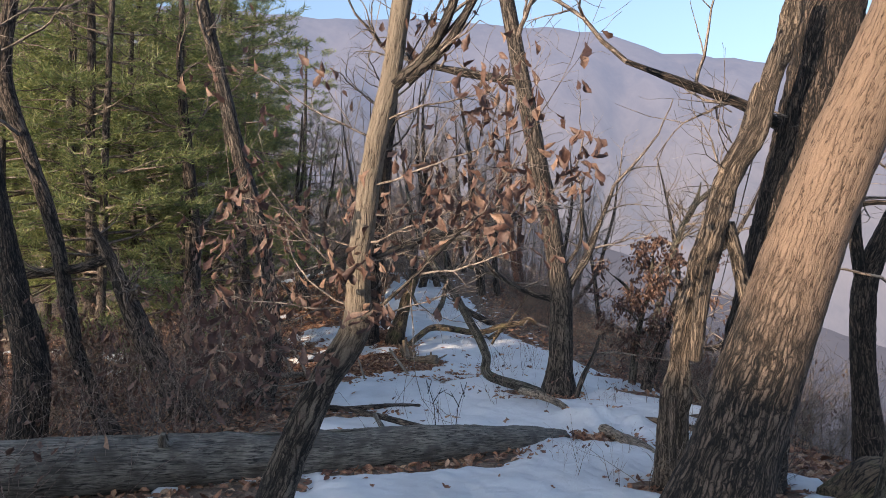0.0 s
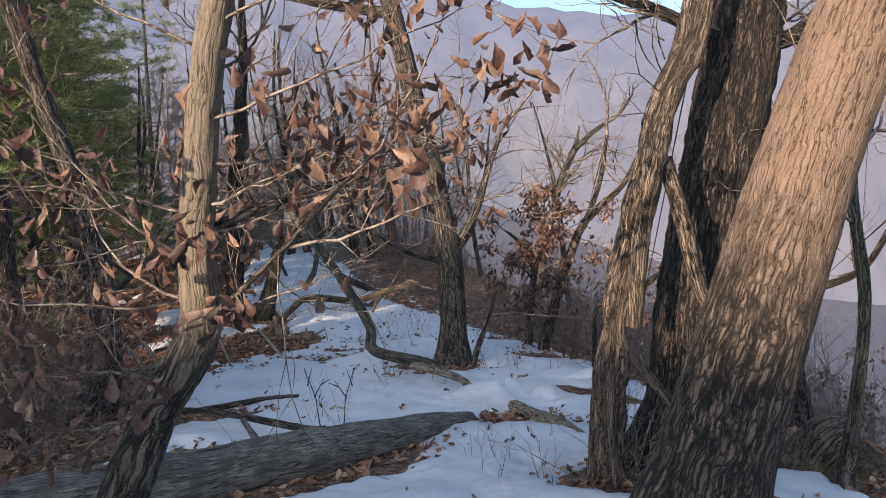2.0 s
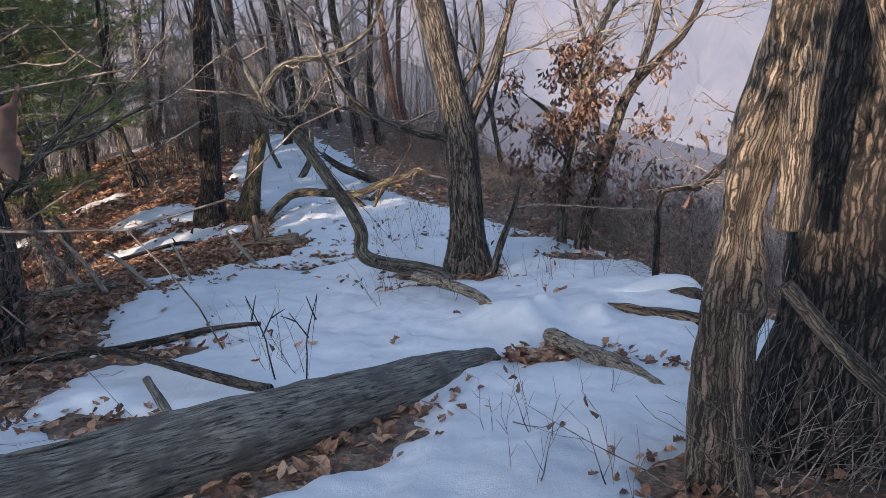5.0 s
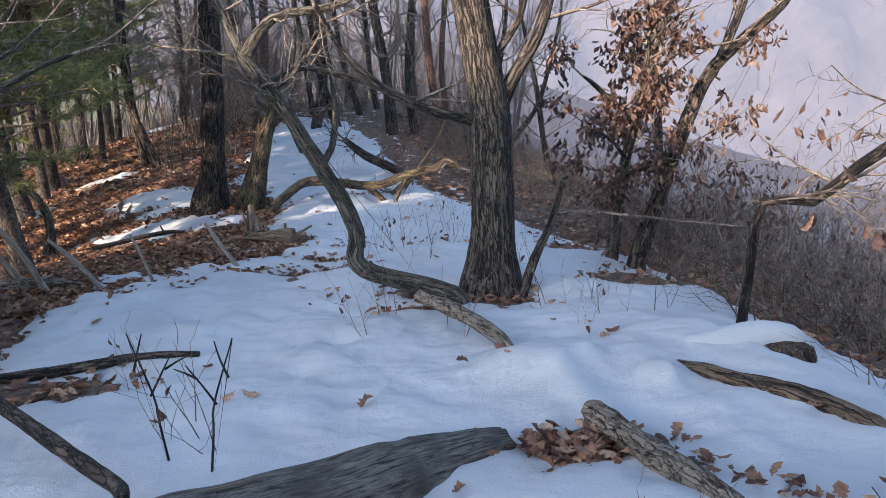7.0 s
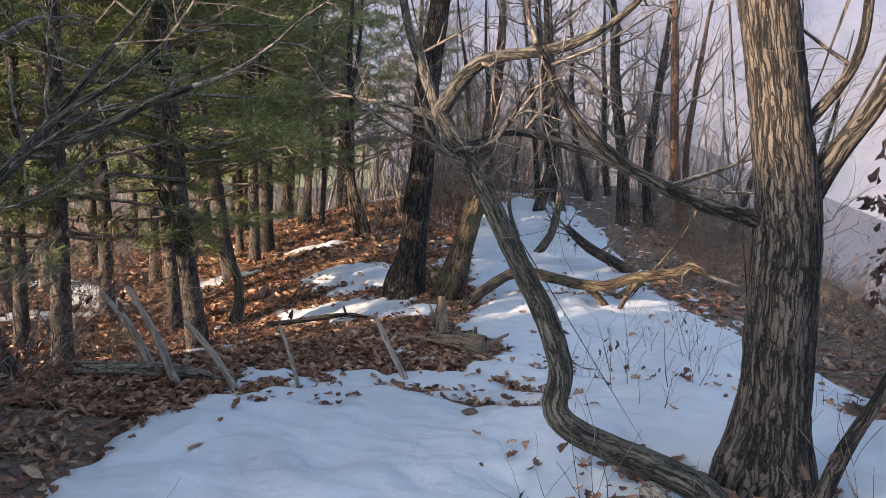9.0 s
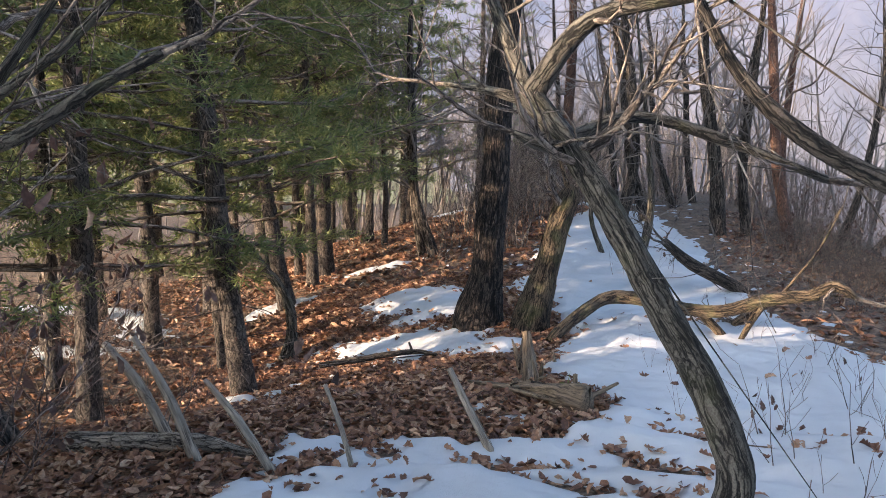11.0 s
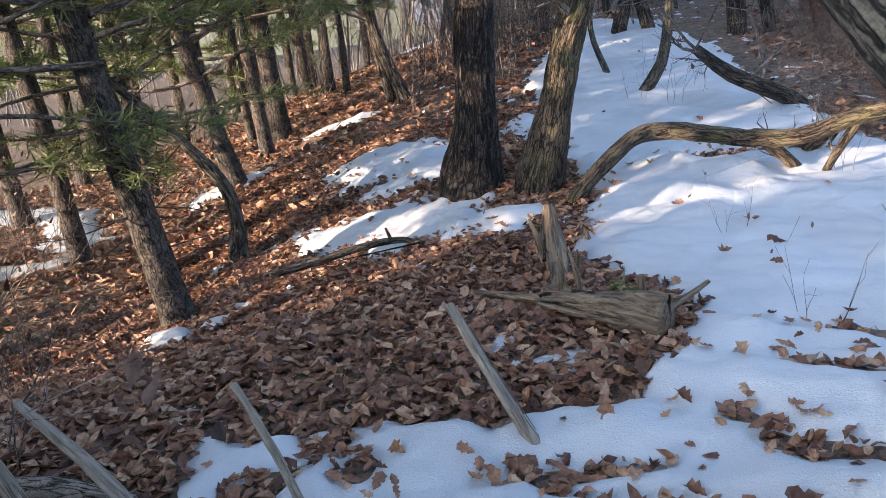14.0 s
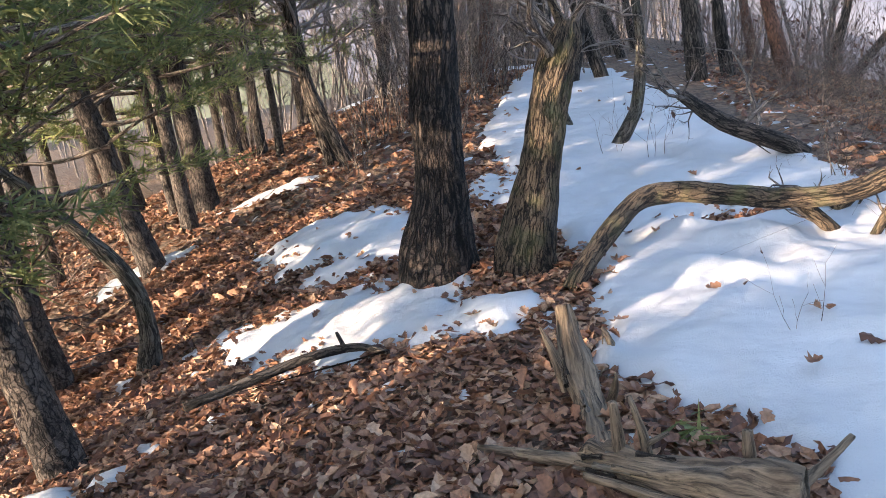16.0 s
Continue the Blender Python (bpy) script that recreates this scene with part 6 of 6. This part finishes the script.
# bare woods down the valley slopes, too many to count
def far_woods(name, label, seed, count, xr, yr, tall, mat, boughs=18):
    rng = np.random.default_rng(seed)
    w = Wood()
    for k in range(count):
        x, y = rng.uniform(*xr), rng.uniform(*yr)
        z, h = gz(x, y), tall * rng.uniform(0.6, 1.2)
        p = np.array([x, y, z])
        lean = rng.normal(0, 0.14, 2)
        w.tube(np.array([(*p, 0.042), (p[0] + lean[0] * h * 0.5 + rng.normal(0, 0.12), p[1] + lean[1] * h * 0.5, z + h * 0.5, 0.03), (p[0] + lean[0] * h, p[1] + lean[1] * h, z + h, 0.01)]), 4, cap=False)
        for b in range(boughs):
            f, a, L = rng.uniform(0.25, 0.95), rng.uniform(0, 6.28), rng.uniform(0.4, 1.6)
            q = np.array([p[0] + lean[0] * h * f, p[1] + lean[1] * h * f, z + h * f])
            e = q + np.array([math.cos(a), math.sin(a), rng.uniform(0.5, 1.3)]) * L * 0.8
            w.tube(np.array([(*q, 0.009), (*e, 0.003)]), 3, cap=False)
    ob = w.obj(name, mat)
    return tagged(ob, label, "trees", kind="stuff")


far_woods("valley_woods", "bare brown woods falling away into the valley, paled by painted haze", 71, 230, (11.0, 40), (8, 64), 3.4, VALLEY_TWIG_HAZED, 40)
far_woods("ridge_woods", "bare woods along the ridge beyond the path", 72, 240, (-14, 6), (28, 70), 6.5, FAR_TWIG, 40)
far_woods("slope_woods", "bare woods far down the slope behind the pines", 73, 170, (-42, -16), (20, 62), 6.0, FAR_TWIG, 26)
# out of view: added up the ridge only to break up the sunlight
far_woods("rear_woods", "unseen bare woods added behind the path's start to dapple the sun", 74, 16, (-10, 6), (-30, -12), 6.0, FAR_TWIG)

# ---- leaves on the ground ----
rng = np.random.default_rng(90)


def litter(n, x0, x1, y0, y1, size, want_bare=True, keep=1.0):
    x, y = rng.uniform(x0, x1, n), rng.uniform(y0, y1, n)
    d = snow_depth(x, y)
    ok = (d < 0.004) if want_bare else (d > 0.0)
    ok &= rng.random(n) < keep
    x, y, d = x[ok], y[ok], d[ok]
    z = np.maximum(land(x, y), snow_top(x, y)) + rng.uniform(0.004, 0.035, len(x))
    return np.stack([x, y, z], -1), rng.uniform(0.55, 1.25, len(x)) * size


P1, S1 = litter(48000, -4.6, 0.6, 10.2, 17.5, 0.074)
P2, S2 = litter(9000, -5.0, 3.6, 5.0, 10.4, 0.09)
P3, S3 = litter(14000, -10.0, -0.8, 15.0, 27.0, 0.13)
P4, S4 = litter(320, -2.0, 3.0, 5.0, 22.0, 0.085, False, 0.5)
P5, S5 = litter(6000, -9.0, -3.0, 9.0, 16.0, 0.12)
P7, S7 = litter(9000, 1.0, 8.0, 6.0, 25.0, 0.12)
edge_x, edge_y = rng.uniform(-3.4, 2.9, 60000), rng.uniform(5.0, 19.0, 60000)
near_edge = (snow_depth(edge_x, edge_y) > 0.0) & (snow_depth(edge_x, edge_y) < 0.05) & (rng.random(60000) < np.where(snow_depth(edge_x, edge_y) < 0.03, 0.22, 0.05))
ex, ey = edge_x[near_edge], edge_y[near_edge]
P6, S6 = np.stack([ex, ey, snow_top(ex, ey) + 0.012], -1), rng.uniform(0.5, 1.1, len(ex)) * 0.08
co, faces = scatter_leaves(np.vstack([P1, P2, P3, P5, P7]), np.concatenate([S1, S2, S3, S5, S7]), rng, 0.33, templates=PLAIN)
tagged(raw("fallen_leaves", co, faces, LITTER), "deep litter of curled brown oak leaves", "leaves", kind="stuff")
co, faces = scatter_leaves(np.vstack([P4, P6]), np.concatenate([S4, S6]), rng, 0.35)
tagged(raw("scattered_leaves", co, faces, LITTER), "single brown oak leaves scattered on the snow", "leaves", kind="stuff")
heap = thing("leaf_heap", (-0.9, 12.4, gz(-0.9, 12.4)), "loose heap of large curled brown oak leaves", "leaves")
for k in range(290):
    x, y = rng.uniform(-2.0, -0.1), rng.uniform(11.7, 13.6)
    if float(snow_depth(x, y)) < 0.004:
        one_leaf(heap, (x, y, gz(x, y) + rng.uniform(0.02, 0.05)), rng.uniform(0.055, 0.095), rng, LEAF_ONE, hang=False)
for k in range(16):
    x, y = (-2.0 + 0.06 * rng.normal(), 11.2) if k < 4 else (rng.uniform(-1.8, 2.4), rng.uniform(8.0, 16.0))
    if float(snow_depth(x, y)) > 0.03:
        leaf = tagged(new("oak_leaf", LEAF_MESH[(k * 2) % 10]), "single curled brown oak leaf lying on snow", "leaf", "leaves on the snow")
        s = rng.uniform(0.07, 0.11)
        leaf.matrix_basis = Matrix.LocRotScale((x, y, float(snow_top(x, y)) + 0.012), Euler((rng.normal(0, 0.3), rng.normal(0, 0.2), rng.uniform(0, 6.28))), (s, s, s))

for x, y, s in ((-0.06, 7.55, 1), (0.10, 7.45, 2)):
    z = top(x, y)
    t = thing("forked_twig", (x, y, z), "dark forked twig standing in the snow", "twig", "forked twigs by the log")
    rr = np.random.default_rng(800 + s)
    w = Wood()
    k = 1 if s == 1 else -1
    w.tube(spline([(x, y, z - 0.08, 0.005), (x - 0.03 * k, y, z + 0.16, 0.0045), (x - 0.04 * k, y, z + 0.26, 0.004), (x - 0.12 * k, y + 0.02, z + 0.50, 0.0025)], 0.03), 6, knobs=0.4)
    w.obj("stem", DARK_BARK, t)
    for bx, bz, ex, ez in ((-0.05, 0.26, 0.04, 0.42), (0.01, 0.36, 0.09, 0.40), (-0.1, 0.36, -0.06, 0.5)):
        w = Wood()
        w.tube(spline([(x + bx * k, y, z + bz, 0.005), (x + (bx + ex) / 2 * k, y + rr.normal(0, 0.01), z + (bz + ez) / 2, 0.004), (x + ex * k, y + rr.normal(0, 0.02), z + ez, 0.002)], 0.03), 5, knobs=0.4)
        w.obj("shoot", DARK_BARK, t)
pile = thing("leaf_pile", (1.45, 7.5, gz(1.45, 7.5)), "heap of wet brown leaves at the log's end", "leaves")
for k in range(90):
    x, y = 1.45 + rng.normal(0, 0.14), 7.5 + rng.normal(0, 0.09)
    one_leaf(pile, (x, y, top(x, y) + rng.uniform(0.0, 0.05)), rng.uniform(0.06, 0.11), rng, LEAF_ONE, hang=False)
curl = thing("leaf_drift", (1.95, 7.0, gz(1.95, 7.0)), "row of curled brown leaves on the snow", "leaves")
for k in range(45):
    f = rng.uniform(0, 1)
    x, y = 1.82 + 0.4 * f + rng.normal(0, 0.04), 7.5 - 0.7 * f + rng.normal(0, 0.04)
    one_leaf(curl, (x, y, top(x, y) + 0.015), rng.uniform(0.05, 0.09), rng, LEAF_ONE, hang=False)
t = thing("pine_sprig", (-0.31, 12.66, top(-0.31, 12.66)), "green pine sprig fallen on the snow", "twig")
sp = np.array([(-0.36, 12.68, top(-0.36, 12.68) + 0.02)] * 3) + np.array([(0, 0, 0), (0.03, -0.01, 0.005), (0.06, -0.02, 0.01)])
co, faces = needle_tufts(sp, np.array([(1.0, -0.1, 0.05)] * 3), rng, 12, 0.09)
tagged(raw("foliage", co, faces, NEEDLE, t), kind="stuff")
